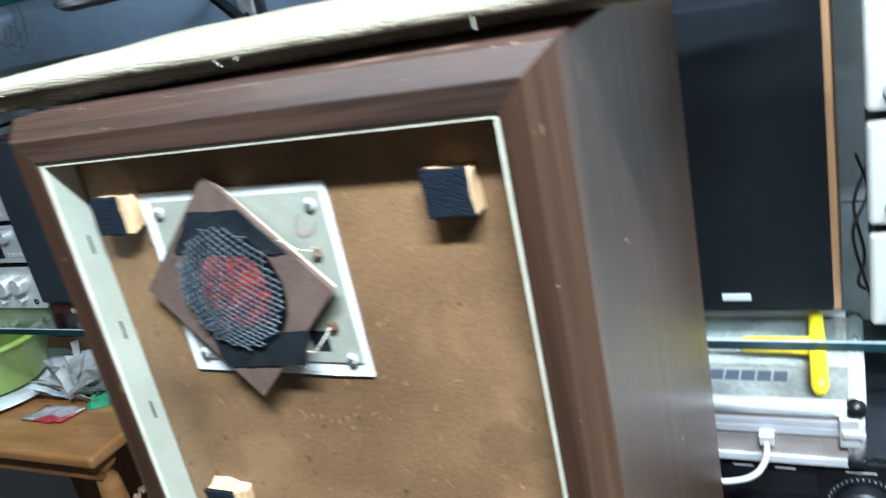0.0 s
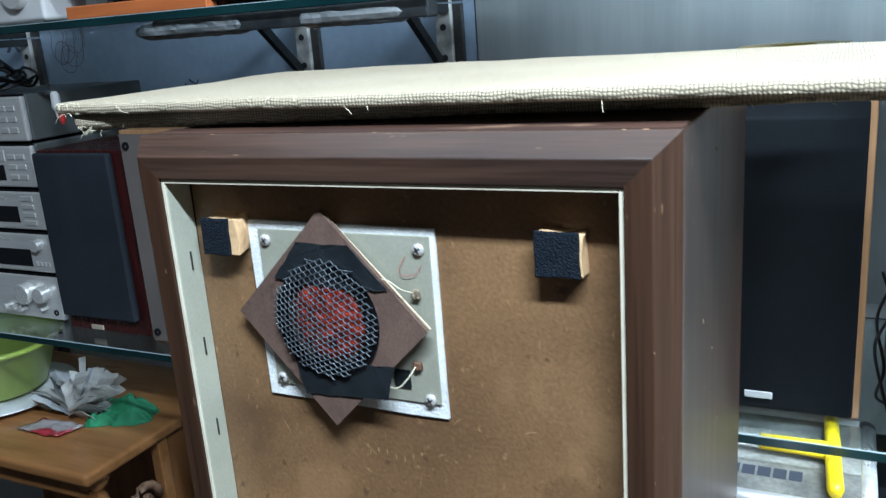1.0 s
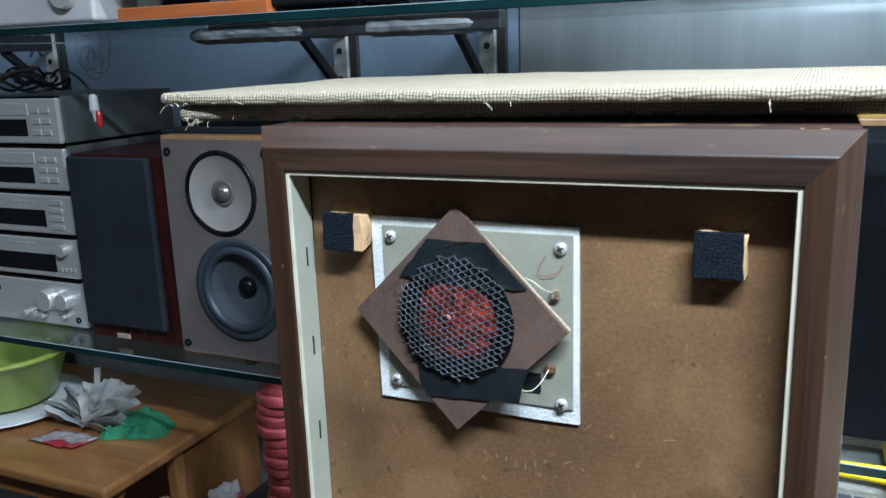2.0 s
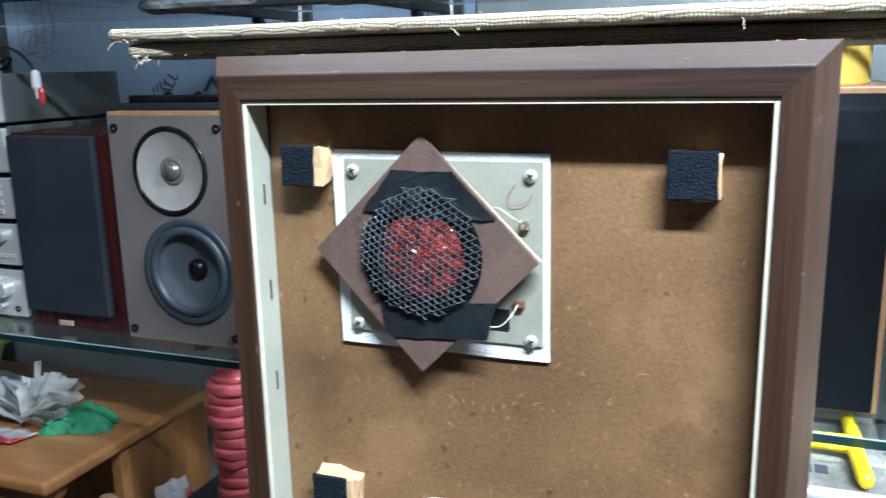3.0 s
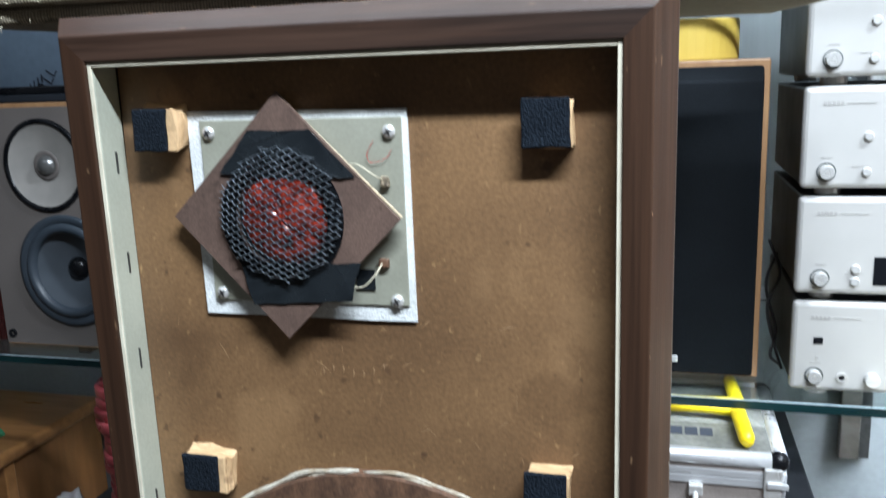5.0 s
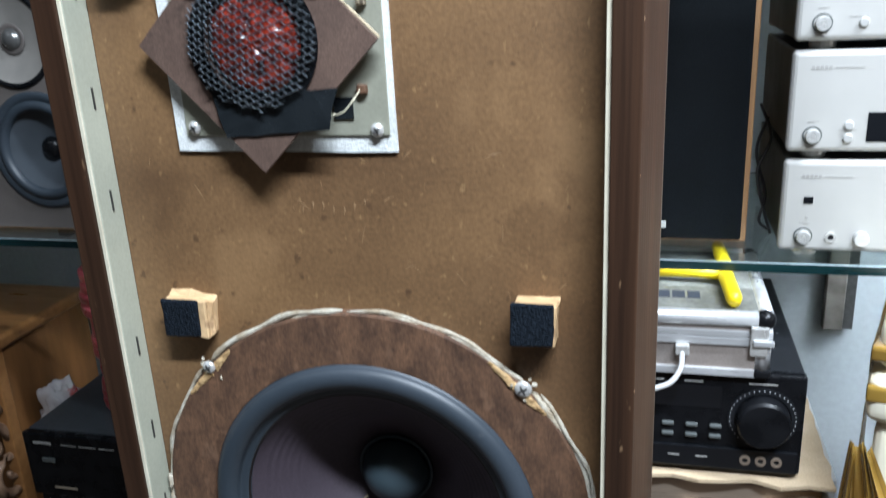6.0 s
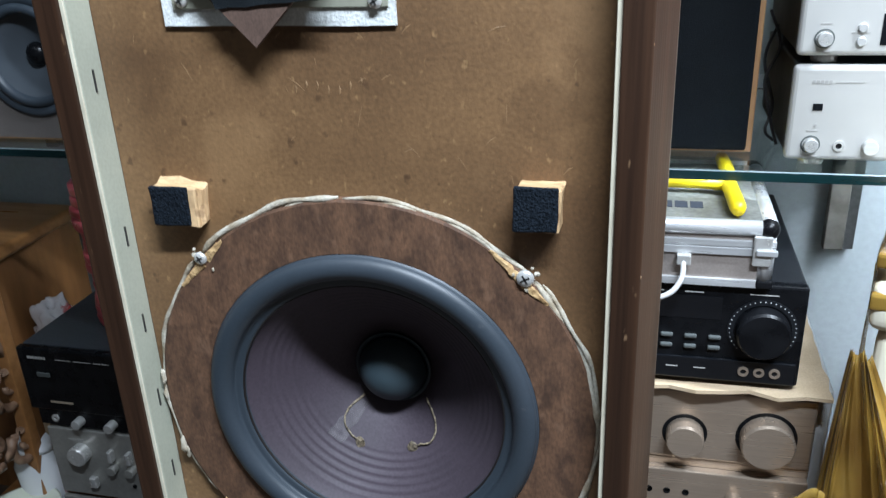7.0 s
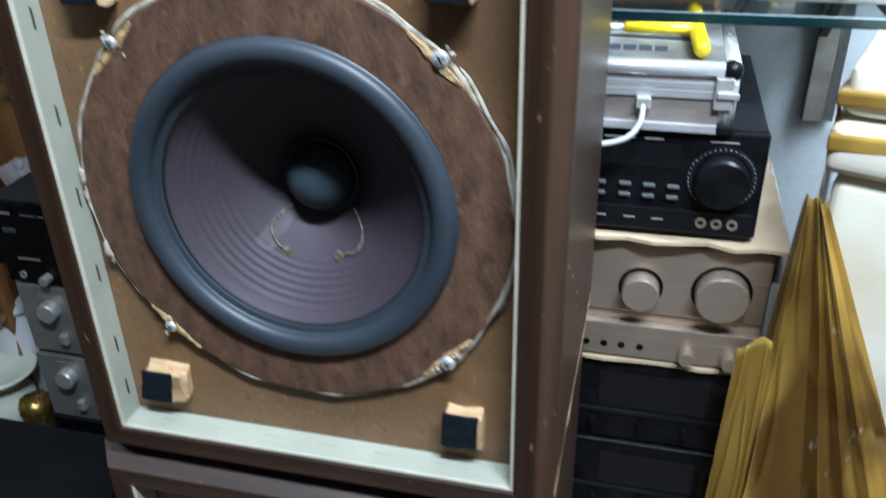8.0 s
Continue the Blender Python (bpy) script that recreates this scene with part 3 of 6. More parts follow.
def prism(poly, y0, y1, bm=None):
    """An outline in x, z, drawn out along y."""
    bm = bm or bmesh.new()
    a = [bm.verts.new((x, y0, z)) for x, z in poly]
    b = [bm.verts.new((x, y1, z)) for x, z in poly]
    bm.faces.new(a)
    bm.faces.new(b)
    for i in range(len(poly)):
        j = (i + 1) % len(poly)
        bm.faces.new((a[i], a[j], b[j], b[i]))
    return bm


def rough_up(bm, size, amount, seed=0.0, cut=0):
    """Uneven, worn or crumpled faces."""
    if cut:
        bmesh.ops.subdivide_edges(bm, edges=bm.edges[:], cuts=cut, use_grid_fill=True)
    for v in bm.verts:
        v.co += noise.noise_vector(v.co * size + Vector((seed, seed * 2, 3))) * amount
    return bm


def screw_head(parent, x, y, z, r=0.0042, name="screw", ang=0.5):
    bm = lathe([(r, 0), (r, -0.0008), (r * 0.82, -0.0022), (r * 0.35, -0.0029)], 18, "y", (x, y, z))
    plain = len(bm.faces)
    for turn in (ang, ang + math.pi / 2):
        vs = []
        for dx, dz in ((-0.0006, -r * 0.55), (0.0006, -r * 0.55), (0.0006, r * 0.55), (-0.0006, r * 0.55)):
            vs.append((x + dx * math.cos(turn) - dz * math.sin(turn), z + dx * math.sin(turn) + dz * math.cos(turn)))
        prism(vs, y - 0.0031, y - 0.0015, bm)
    ob = part(name, bm, M["steel"], parent)
    ob.data.materials.append(M["dark_steel"])
    for k, p in enumerate(ob.data.polygons):
        p.material_index = 1 if k >= plain else 0
        p.use_smooth = k < plain
    return ob


def bars(parent, x, y, z, lengths, h, material, gap=0.0012, name="lettering"):
    """A run of short flat strokes standing for writing, on a face that looks toward -y."""
    bm = bmesh.new()
    for ln in lengths:
        box(x, x + ln, y - 0.0006, y, z - h / 2, z + h / 2, bm=bm)
        x += ln + gap
    return part(name, bm, material, parent)


def knob(parent, x, y, z, r, d, material, name="knob", n=28):
    return part(name, lathe([(r, 0), (r, -d * 0.85), (r * 0.93, -d), (r * 0.2, -d)], n, "y", (x, y, z)), material, parent, smooth=False)


# ---- the room ----
WALL_Y = 1.0
# unseen floor, ceiling, side and rear walls, darkened to cut bounce
solid("floor", box(-2.4, 1.8, -2.4, 1.1, FLOOR - 0.05, FLOOR), M["floor"], "plain brown shop floor", "floor", kind="structure")
solid("ceiling", box(-2.4, 1.8, -2.4, 1.1, CEIL, CEIL + 0.05), M["ceiling"], "grey painted ceiling", "ceiling", kind="structure")
solid("wall_north", box(-2.4, 1.8, WALL_Y, WALL_Y + 0.1, FLOOR, CEIL), M["paint"], "bluish white painted wall behind the shelves", "wall", kind="structure")
solid("wall_west", box(-2.4, -2.3, -2.4, WALL_Y, FLOOR, CEIL), M["absorbing_wall"], "unseen grey-brown side wall, dark to absorb bounce light", "wall", kind="structure")
# wall out of view, added as a warm reflector for the speaker
solid("wall_east", box(1.7, 1.8, -2.4, WALL_Y, FLOOR, CEIL), M["east_wall"], "unseen side wall, warm brown to tint the speaker's reflections", "wall", kind="structure")
solid("wall_south", box(-2.3, 1.7, -2.4, -2.3, FLOOR, CEIL), M["absorbing_wall"], "unseen grey-brown wall behind the viewer, dark to absorb bounce light", "wall", kind="structure")
sheet = thing("wall_sheet", (0, WALL_Y, 0.9), "blue-grey plastic wall sheet with faint scribbles and print", "wall panel", kind="structure")
part("sheet", box(-2.25, -0.335, -0.006, 0, 0.0, 0.95), M["wall"], sheet)
pale = thing("wall_sheet", (0, WALL_Y, 0.9), "pale grey shiny metal wall sheet", "wall panel", kind="structure")
part("sheet", box(-0.331, 1.65, -0.008, 0, 0.0, 0.95), M["wall_pale"], pale)
# scribbles and print on the blue sheet
bm = bmesh.new()
for cx, cz, rr in ((-1.40, 0.515, 0.045), (-1.37, 0.50, 0.04), (-1.39, 0.475, 0.03), (-1.36, 0.52, 0.03), (-1.41, 0.49, 0.025)):
    tube([(cx + rr * math.cos(a * 0.55) * (1 + 0.2 * math.sin(a)), -0.0065, cz + rr * 1.1 * math.sin(a * 0.55)) for a in range(13)], 0.0010, 5, bm, 0.3)
part("scribble", bm, M["scrawl"], sheet)
for bx, bz in ((-1.075, 0.372), (-0.45, 0.50), (-1.75, 0.46)):
    bm = bmesh.new()
    for k in range(4):
        box(bx + k * 0.010, bx + k * 0.010 + 0.0035, -0.0068, -0.006, bz + k * 0.006, bz + k * 0.006 + 0.016, bm=bm)
    part("print", bm, M["blue_mark"], sheet)
for bx, bz in ((-1.60, 0.50), (-0.945, 0.378)):
    part("print", prism([(bx, bz), (bx + 0.025, bz + 0.034), (bx + 0.05, bz), (bx + 0.04, bz), (bx + 0.025, bz + 0.020), (bx + 0.01, bz)], -0.0075, -0.006), M["blue_mark"], sheet)

def letters(words, size, material, parent, at, lean):
    """Flat printed letters on a face that looks toward -y."""
    cu = bpy.data.curves.new("print", "FONT")
    cu.body, cu.size, cu.extrude = words, size, 0.0003
    tmp = bpy.data.objects.new("print", cu)
    me = bpy.data.meshes.new_from_object(tmp)
    bpy.data.objects.remove(tmp)
    me.transform(pose(*at) @ pose(0, 0, 0, 0, -lean, 0) @ pose(0, 0, 0, 90, 0, 0))
    me.materials.append(material)
    ob = new("print", me)
    ob.parent = parent
    return ob


letters("ALL", 0.036, M["blue_mark"], sheet, (-1.035, -0.0068, 0.362), 58)

# ceiling fittings added where the lamps hang, out of view
for lx, ly, lz, w, ln in LAMPS:
    lamp = thing("tube_lamp", (lx, ly, CEIL), "unseen white ceiling fitting with a lit fluorescent tube", "lamp", "ceiling tube lamps")
    part("housing", box(-ln / 2 - 0.03, ln / 2 + 0.03, -0.05, 0.05, -0.045, 0, 0.004), M["white"], lamp)
    part("tube", lathe([(0.012, -ln / 2), (0.013, -ln / 2 + 0.01), (0.013, ln / 2 - 0.01), (0.012, ln / 2)], 16, "x", (0, 0, -0.062)), M["tube"], lamp)

# ---- glass shelves on iron brackets ----
MID, TOP = 0.878, 1.442


def glass_shelf(z, y0, label):
    s = thing("glass_shelf", (0, y0, z), label, "shelf", "glass wall shelves")
    part("pane", box(-2.25, 1.65, 0.0012, WALL_Y - 0.012 - y0, -0.0125, 0, 0.0012, 1), M["glass_edge"], s).visible_shadow = False
    part("polished_edge", box(-2.25, 1.65, 0, 0.0011, -0.0120, -0.0006, 0.0003, 1), M["teal_edge"], s, "dark teal polished glass edge")
    # thin pale strip stands in for the bright reflection on the glass edge
    part("edge_highlight", box(-2.25, 1.65, 0.0002, 0.0022, -0.0006, 0.0002), M["edge_highlight"], s, "pale strip painting the highlight on the upper edge")
    return s


glass_shelf(MID, 0.523, "thick green-edged glass shelf carrying speakers and stereo units")
glass_shelf(TOP, 0.50, "high green-edged glass shelf carrying small speakers")


def bracket(x, z, drop, mt):
    b = thing("shelf_bracket", (x, WALL_Y, z), "worn slotted wall post with a black iron shelf arm", "bracket", "shelf brackets")
    part("post", box(-0.020, 0.012, -0.030, -0.009, -drop, -0.014, 0.002), M[mt], b, "scuffed slotted post")
    part("flange", box(0.0125, 0.030, -0.022, -0.009, -drop, -0.014, 0.001), M["dark_steel"], b, "dark steel flange")
    for k in range(1 if mt == "bracket_dark" else 3):
        part("slot", lathe([(0.0062, -0.0312), (0.0062, -0.030)], 12, "y", (-0.004, 0, -0.055 - k * 0.055)), M["arm"], b)
    part("arm", box(-0.010, 0.010, -0.40, -0.030, -0.030, -0.0135, 0.001), M["arm"], b)
    bm = bmesh.new()
    bmesh.ops.create_cube(bm, size=1)
    for v in bm.verts:
        y, zz = (-0.150, -0.026) if v.co.y < 0 else (-0.024, -0.128)
        v.co = (v.co.x * 0.012 - 0.012, y, zz + v.co.z * 0.022)
    part("brace", bm, M["arm"], b, "black iron brace")
    return b


for bx in (-1.50, -0.700, -0.385, 0.53):
    bracket(bx, TOP, 0.30, "bracket")
for bx in (-1.62, -0.705, 0.522):
    bracket(bx, MID, 0.278, "bracket_dark")
bar_ = thing("wrapped_bar", (-0.655, 0.515, TOP - 0.0125), "iron bar under the glass, wound in torn white plastic", "shelf rail")
part("bar", box(0.0, 0.46, 0.0, 0.03, -0.024, 0.0, 0.002), M["arm"], bar_)
for x0, x1 in ((-0.04, 0.175), (0.255, 0.43)):
    bm = bmesh.new()
    n, m_ = 26, 14
    rings = []
    for i in range(n + 1):
        x = x0 + (x1 - x0) * i / n
        end = min(1.0, 0.55 + 0.2 * min(i, n - i))
        ring = []
        for k in range(m_):
            t = 2 * math.pi * k / m_
            cr = 0.85 + 0.12 * noise.noise(Vector((x * 60, math.cos(t) * 4, math.sin(t) * 4 + x0)))
            ring.append(bm.verts.new((x, 0.015 + 0.022 * math.cos(t) * cr * end, -0.0145 + min(0.0135, 0.0155 * math.sin(t) * cr * end))))
        rings.append(ring)
    for ra, rb in zip(rings, rings[1:]):
        for k in range(m_):
            bm.faces.new((ra[k], ra[(k + 1) % m_], rb[(k + 1) % m_], rb[k]))
    part("wrapping", bm, M["wrap_white"], bar_, "torn dirty white plastic wrapping")

# ---- the opened floor speaker ----
HW, SH, SD = 0.2055, 0.741, 0.355
RIM, RT = 0.175, 0.003
BAF = 0.0246
RZ0, RZ1 = 0.031, 0.710


def frame_rails(sp):
    prof = [(0.0, 0.020), (0.0, 0.0155), (0.0135, -0.0052), (0.0305, -0.0042), (0.0305, 0.020)]
    cx = [(-HW, 0.0), (HW, 0.0), (HW, SH), (-HW, SH)]
    sx = [(1, 1), (-1, 1), (-1, -1), (1, -1)]
    for k in range(4):
        j = (k + 1) % 4
        bm = bmesh.new()
        ra, rb = [], []
        for d, y in prof:
            ra.append(bm.verts.new((cx[k][0] + sx[k][0] * d, y, cx[k][1] + sx[k][1] * d)))
            rb.append(bm.verts.new((cx[j][0] + sx[j][0] * d, y, cx[j][1] + sx[j][1] * d)))
        for i in range(len(prof)):
            n = (i + 1) % len(prof)
            bm.faces.new((ra[i], ra[n], rb[n], rb[i]))
        bm.faces.new(ra)
        bm.faces.new(rb)
        bm.edges.ensure_lookup_table()
        long = [e for e in bm.edges if (e.verts[0] in ra) != (e.verts[1] in ra)]
        bmesh.ops.bevel(bm, geom=long, offset=0.0009, segments=2, profile=0.5, affect="EDGES")
        part("frame_rail", bm, M["walnut_rail"] if k % 2 == 0 else M["walnut"], sp, "chamfered dark walnut rail with nicked edges")


def cabinet(sp):
    t, y0 = 0.018, 0.0205
    part("side_panel", box(-HW + 0.0012, -HW + t, y0, SD, 0.0012, SH - 0.0012, 0.0012), M["walnut"], sp)
    part("side_panel", box(HW - t, HW - 0.0012, y0, SD, 0.0012, SH - 0.0012, 0.0012), M["walnut"], sp)
    part("top_panel", box(-HW + t, HW - t, y0 + 0.0016, SD, SH - t, SH - 0.0012, 0.0008), M["walnut_rail"], sp)
    lip = box(-HW + 0.0025, HW - 0.0025, y0 + 0.0016, y0 + 0.030, SH - 0.0011, SH - 0.0001)
    part("worn_lip", rough_up(lip, 120, 0.0004, 2.0, 12), M["worn_wood"], sp, "chipped red-brown top edge")
    part("bottom_panel", box(-HW + t, HW - t, y0, SD, 0.0012, t, 0.0008), M["walnut_rail"], sp)
    worn = rough_up(box(HW - 0.0016, HW - 0.0009, y0 + 0.002, SD - 0.002, 0.0013, 0.0036), 60, 0.0006, 4.0, 14)
    part("worn_edge", worn, M["nickwood"], sp, "veneer rubbed through along the lower edge")
    part("back_panel", box(-HW + t, HW - t, SD - 0.014, SD - 0.002, t, SH - t), M["hardboard"], sp)


def rim_strips(sp):
    for s in (-1, 1):
        xa, xb = sorted((s * RIM, s * (RIM - RT)))
        part("rim_strip", box(xa, xb, -0.0005, BAF, RZ0, RZ1, 0.0005, 1), M["rim"], sp)
        part("strip_edge", box(xa, xb, -0.0022, -0.0007, RZ0, RZ1, 0.0004, 1), M["rim_edge"], sp)
    for za, zb in ((RZ0, RZ0 + RT), (RZ1 - RT, RZ1)):
        part("rim_strip", box(-RIM + RT, RIM - RT, -0.0005, BAF, za, zb, 0.0005, 1), M["rim"], sp)
        part("strip_edge", box(-RIM + RT, RIM - RT, -0.0022, -0.0007, za, zb, 0.0004, 1), M["rim_edge"], sp)


def baffle_board(sp, hole_z, r):
    bm = holed_panel(bmesh.new(), -RIM + RT, RIM - RT, RZ0 + RT, RZ1 - RT, 0.001, hole_z, r, BAF, BAF + 0.018, 96)
    return part("baffle", bm, M["hardboard"], sp, "scuffed brown hardboard baffle with pale flecks")


def staple(parent, x, y, z, upright=True):
    if upright:
        bm = box(x, x + 0.0008, y - 0.0007, y + 0.0007, z - 0.0075, z + 0.0075)
    else:
        bm = box(x - 0.0075, x + 0.0075, y - 0.0007, y + 0.0007, z, z + 0.0008)
    part("staple", bm, M["dark_steel"] if upright else M["rim"], parent)


def felt_block(sp, x, z, w, h, front, seed, skew=0.0, lump=0.0):
    bm = box(x + 0.001, x + w + 0.0012 + lump, front + 0.003, BAF, z - h - 0.0005, z - 0.0012, 0.001, 1)
    rough_up(bm, 55, 0.0028, seed, 3)
    for v in bm.verts:
        if v.co.y > BAF - 0.004:
            v.co.y = BAF
            if v.co.z > z - 0.004:
                v.co.z += lump * (1 + noise.noise(v.co * 90))
    for v in bm.verts:
        if lump > 0.002 and v.co.x > x + w * 0.9 and v.co.y > front + 0.006:
            v.co.x += lump * (0.5 + 0.4 * noise.noise(v.co * 70))
            v.co.z = (z - h / 2) + (v.co.z - (z - h / 2)) * 0.86
    blk = part("wood_block", bm, M["pine"], sp, "raw pine block with a torn edge")
    pad = box(x, x + w, front, front + 0.0034, z - h, z, 0.0012, 2)
    rough_up(pad, 120, 0.0010, seed + 5, 2)
    for v in pad.verts:
        v.co.x += (v.co.z - z) * skew
    part("felt_pad", pad, M["felt"], blk, "black felt pad")
    return blk


def wire_mesh(cx, cz, y, r):
    """Expanded metal: rows of stepped strands that meet in flat knots, cut to a disc that bulges at the middle."""
    bm = bmesh.new()
    cell, row, flat_ = 0.0088, 0.0023, 0.0004
    rows = int(r / row) + 1
    for k in range(-rows, rows + 1):
        pts = []
        for i in range(-13, 14):
            px0 = i * cell / 2
            up = (i + k) % 2 == 0
            pz = k * row + (row / 2 if up else -row / 2) * 0.86
            for px in (px0 - flat_, px0 + flat_):
                rr = (px * px + pz * pz) / (r * r)
                if rr < 1.0 + 0.05 * ((i * 7 + k * 3) % 3 - 1):
                    bulge = 0.0065 * (1 - rr)
                    pts.append((cx + px + pz * 0.10, y - bulge - 0.035 * px + 0.04 * pz + (0.0009 if up else -0.0006), cz + pz - px * 0.11))
        if len(pts) > 2:
            tube(pts, 0.00036, 4, bm, 1.7)
    return bm


def tweeter(sp):
    L0, R0, B0, T0 = -0.119, 0.040, 0.531, 0.675
    rim_ = [(L0, T0), (R0 - 0.001, T0 - 0.001), (R0 - 0.0002, B0 + 0.0008), (L0 + 0.0018, B0 + 0.0012)]
    foam = prism(rim_, BAF - 0.0025, BAF)
    rough_up(foam, 60, 0.0006, 1, 4)
    plate = part("tweeter_plate", box(L0 + 0.010, R0 - 0.0045, BAF - 0.0042, BAF - 0.0026, B0 + 0.012, T0 - 0.006, 0.0004, 1), M["plate"], sp, "grey-green metal tweeter plate on white foam tape")
    part("foam_border", foam, M["foam"], plate, "ragged white foam tape border")
    for x, z in ((-0.1020, 0.6605), (0.0270, 0.6595), (-0.1020, 0.5485), (0.0275, 0.5465)):
        screw_head(plate, x, BAF - 0.0044, z, 0.0046)
    cx, cz, yb = -0.0475, 0.604, 0.0135
    part("magnet_pot", lathe([(0.040, yb + 0.0050), (0.040, BAF - 0.0043)], 40, "y", (cx, 0, cz)), M["dark_steel"], plate)
    d = 0.083
    bm = bmesh.new()
    loops = []
    nseg = 64
    for y_, hole in ((yb - 0.003, True), (yb - 0.003, False), (yb + 0.0008, False), (yb + 0.0008, True)):
        loop = []
        for k in range(nseg):
            t = 2 * math.pi * k / nseg
            r_ = 0.0335 if hole else d / (abs(math.cos(t)) + abs(math.sin(t)))
            loop.append(bm.verts.new((cx + r_ * math.cos(t), y_, cz + r_ * math.sin(t))))
        loops.append(loop)
    for la, lb in zip(loops, loops[1:] + loops[:1]):
        for k in range(nseg):
            bm.faces.new((la[k], la[(k + 1) % nseg], lb[(k + 1) % nseg], lb[k]))
    for v in bm.verts:
        v.co.y += (v.co.x - cx) * -0.035 + (v.co.z - cz) * 0.04
    bd = part("diamond_board", bm, M["board"], plate, "brown board turned corner up, pale cut edge")
    ed = bmesh.new()
    tube([(cx, yb + 0.0015 + 0.0033, cz + d - 0.002), (cx + d + 0.0003, yb + 0.0015 - 0.0029, cz + 0.001)], 0.0008, 6, ed)
    part("cut_edge", ed, M["raw_edge"], plate, "pale cut edge of the board")
    yt = yb - 0.0042
    top = [(cx - 0.0440, cz + 0.0300), (cx - 0.0215, cz + 0.0585), (cx + 0.0235, cz + 0.0585), (cx + 0.0540, cz + 0.0275), (cx + 0.020, cz + 0.0255)]
    low = [(cx - 0.0320, cz - 0.0300), (cx + 0.0560, cz - 0.0290), (cx + 0.0510, cz - 0.0420), (cx + 0.0485, cz - 0.0540), (cx - 0.0245, cz - 0.0600)]
    for poly, sgn in ((top, 1), (low, -1)):
        bm = prism(poly, yt - 0.0004, yt)
        rough_up(bm, 75, 0.0010, sgn, 14)
        for v in bm.verts:
            v.co.y -= 0.0022 * max(0.0, 0.5 - 3.0 * abs(noise.noise(Vector((v.co.x * 22 + v.co.z * 16, v.co.z * 30, sgn * 3.0)))))
        for v in bm.verts:
            v.co.y += (v.co.x - cx) * -0.035 + (v.co.z - cz) * 0.04
        part("tape", bm, M["tape"], plate, "creased black tape")
    part("dark_flap", box(cx + 0.047, cx + 0.060, BAF - 0.0056, BAF - 0.0044, cz - 0.050, cz - 0.036), M["tape"], plate)
    ym = yb - 0.0048
    prof = [(0.0333, yb + 0.0045), (0.0320, yb + 0.0010), (0.0295, yb - 0.0018), (0.0240, yb - 0.0036), (0.0225, yb - 0.0030), (0.0170, yb - 0.0050), (0.0090, yb - 0.0062), (0.0010, yb - 0.0066)]
    prof = [(r_, y_) for (r0, y0_), (r1, y1_) in zip(prof, prof[1:]) for k in range(3) for r_, y_ in ((r0 + (r1 - r0) * k / 3, y0_ + (y1_ - y0_) * k / 3),)] + prof[-1:]
    bm = lathe(prof, 96, "y", (cx, 0.0, cz))
    for v in bm.verts:
        r_, a_ = math.hypot(v.co.x - cx, v.co.z - cz), math.atan2(v.co.z - cz, v.co.x - cx)
        pleat = abs(math.sin(a_ * (7 if r_ > 0.017 else 4) + 0.6 * math.sin(r_ * 300)))
        v.co.y += 0.0022 * (0.5 - pleat) * min(1.0, r_ / 0.006) * (1 if r_ < 0.030 else 0.3)
    part("dome", rough_up(bm, 120, 0.0007, 3), M["red_dome"], plate, "glossy dark red tweeter dome", smooth=True)
    bm = lathe([(0.0450, ym + 0.0006), (0.0450, ym), (0.0338, ym), (0.0338, ym + 0.0006)], 48, "y", (cx, 0, cz), closed=True)
    for v in bm.verts:
        v.co.y += (v.co.x - cx) * -0.035 + (v.co.z - cz) * 0.04
    part("dark_ring", bm, M["black"], plate)
    part("wire_mesh", wire_mesh(cx + 0.0007, cz + 0.0028, ym - 0.0030, 0.0450), M["mesh"], plate, "blue-grey expanded metal mesh disc")
    for pts in (((cx + 0.050, yt, cz + 0.036), (cx + 0.058, yt - 0.004, cz + 0.036), (cx + 0.066, yt - 0.002, cz + 0.030), (cx + 0.070, BAF - 0.006, cz + 0.024)),
                ((cx + 0.046, yt, cz - 0.046), (cx + 0.057, yt - 0.003, cz - 0.044), (cx + 0.064, yt - 0.001, cz - 0.037), (cx + 0.067, BAF - 0.006, cz - 0.030))):
        part("wire", tube(smooth_path(pts, 6), 0.00042, 6), M["thread"], plate)
    part("wire", tube(smooth_path([(0.0165, BAF - 0.005, 0.654), (0.012, BAF - 0.006, 0.646), (0.014, BAF - 0.006, 0.640), (0.024, BAF - 0.006, 0.642), (0.0285, BAF - 0.005, 0.648)], 6), 0.00018, 5), M["red_tip"], plate)
    part("solder_lug", rough_up(box(cx + 0.068, cx + 0.074, BAF - 0.008, BAF - 0.0044, cz + 0.020, cz + 0.027, 0.001), 200, 0.001), M["lead"], plate)
    part("solder_lug", rough_up(box(cx + 0.064, cx + 0.071, BAF - 0.008, BAF - 0.0044, cz - 0.034, cz - 0.028, 0.001), 200, 0.001), M["gasket"], plate)


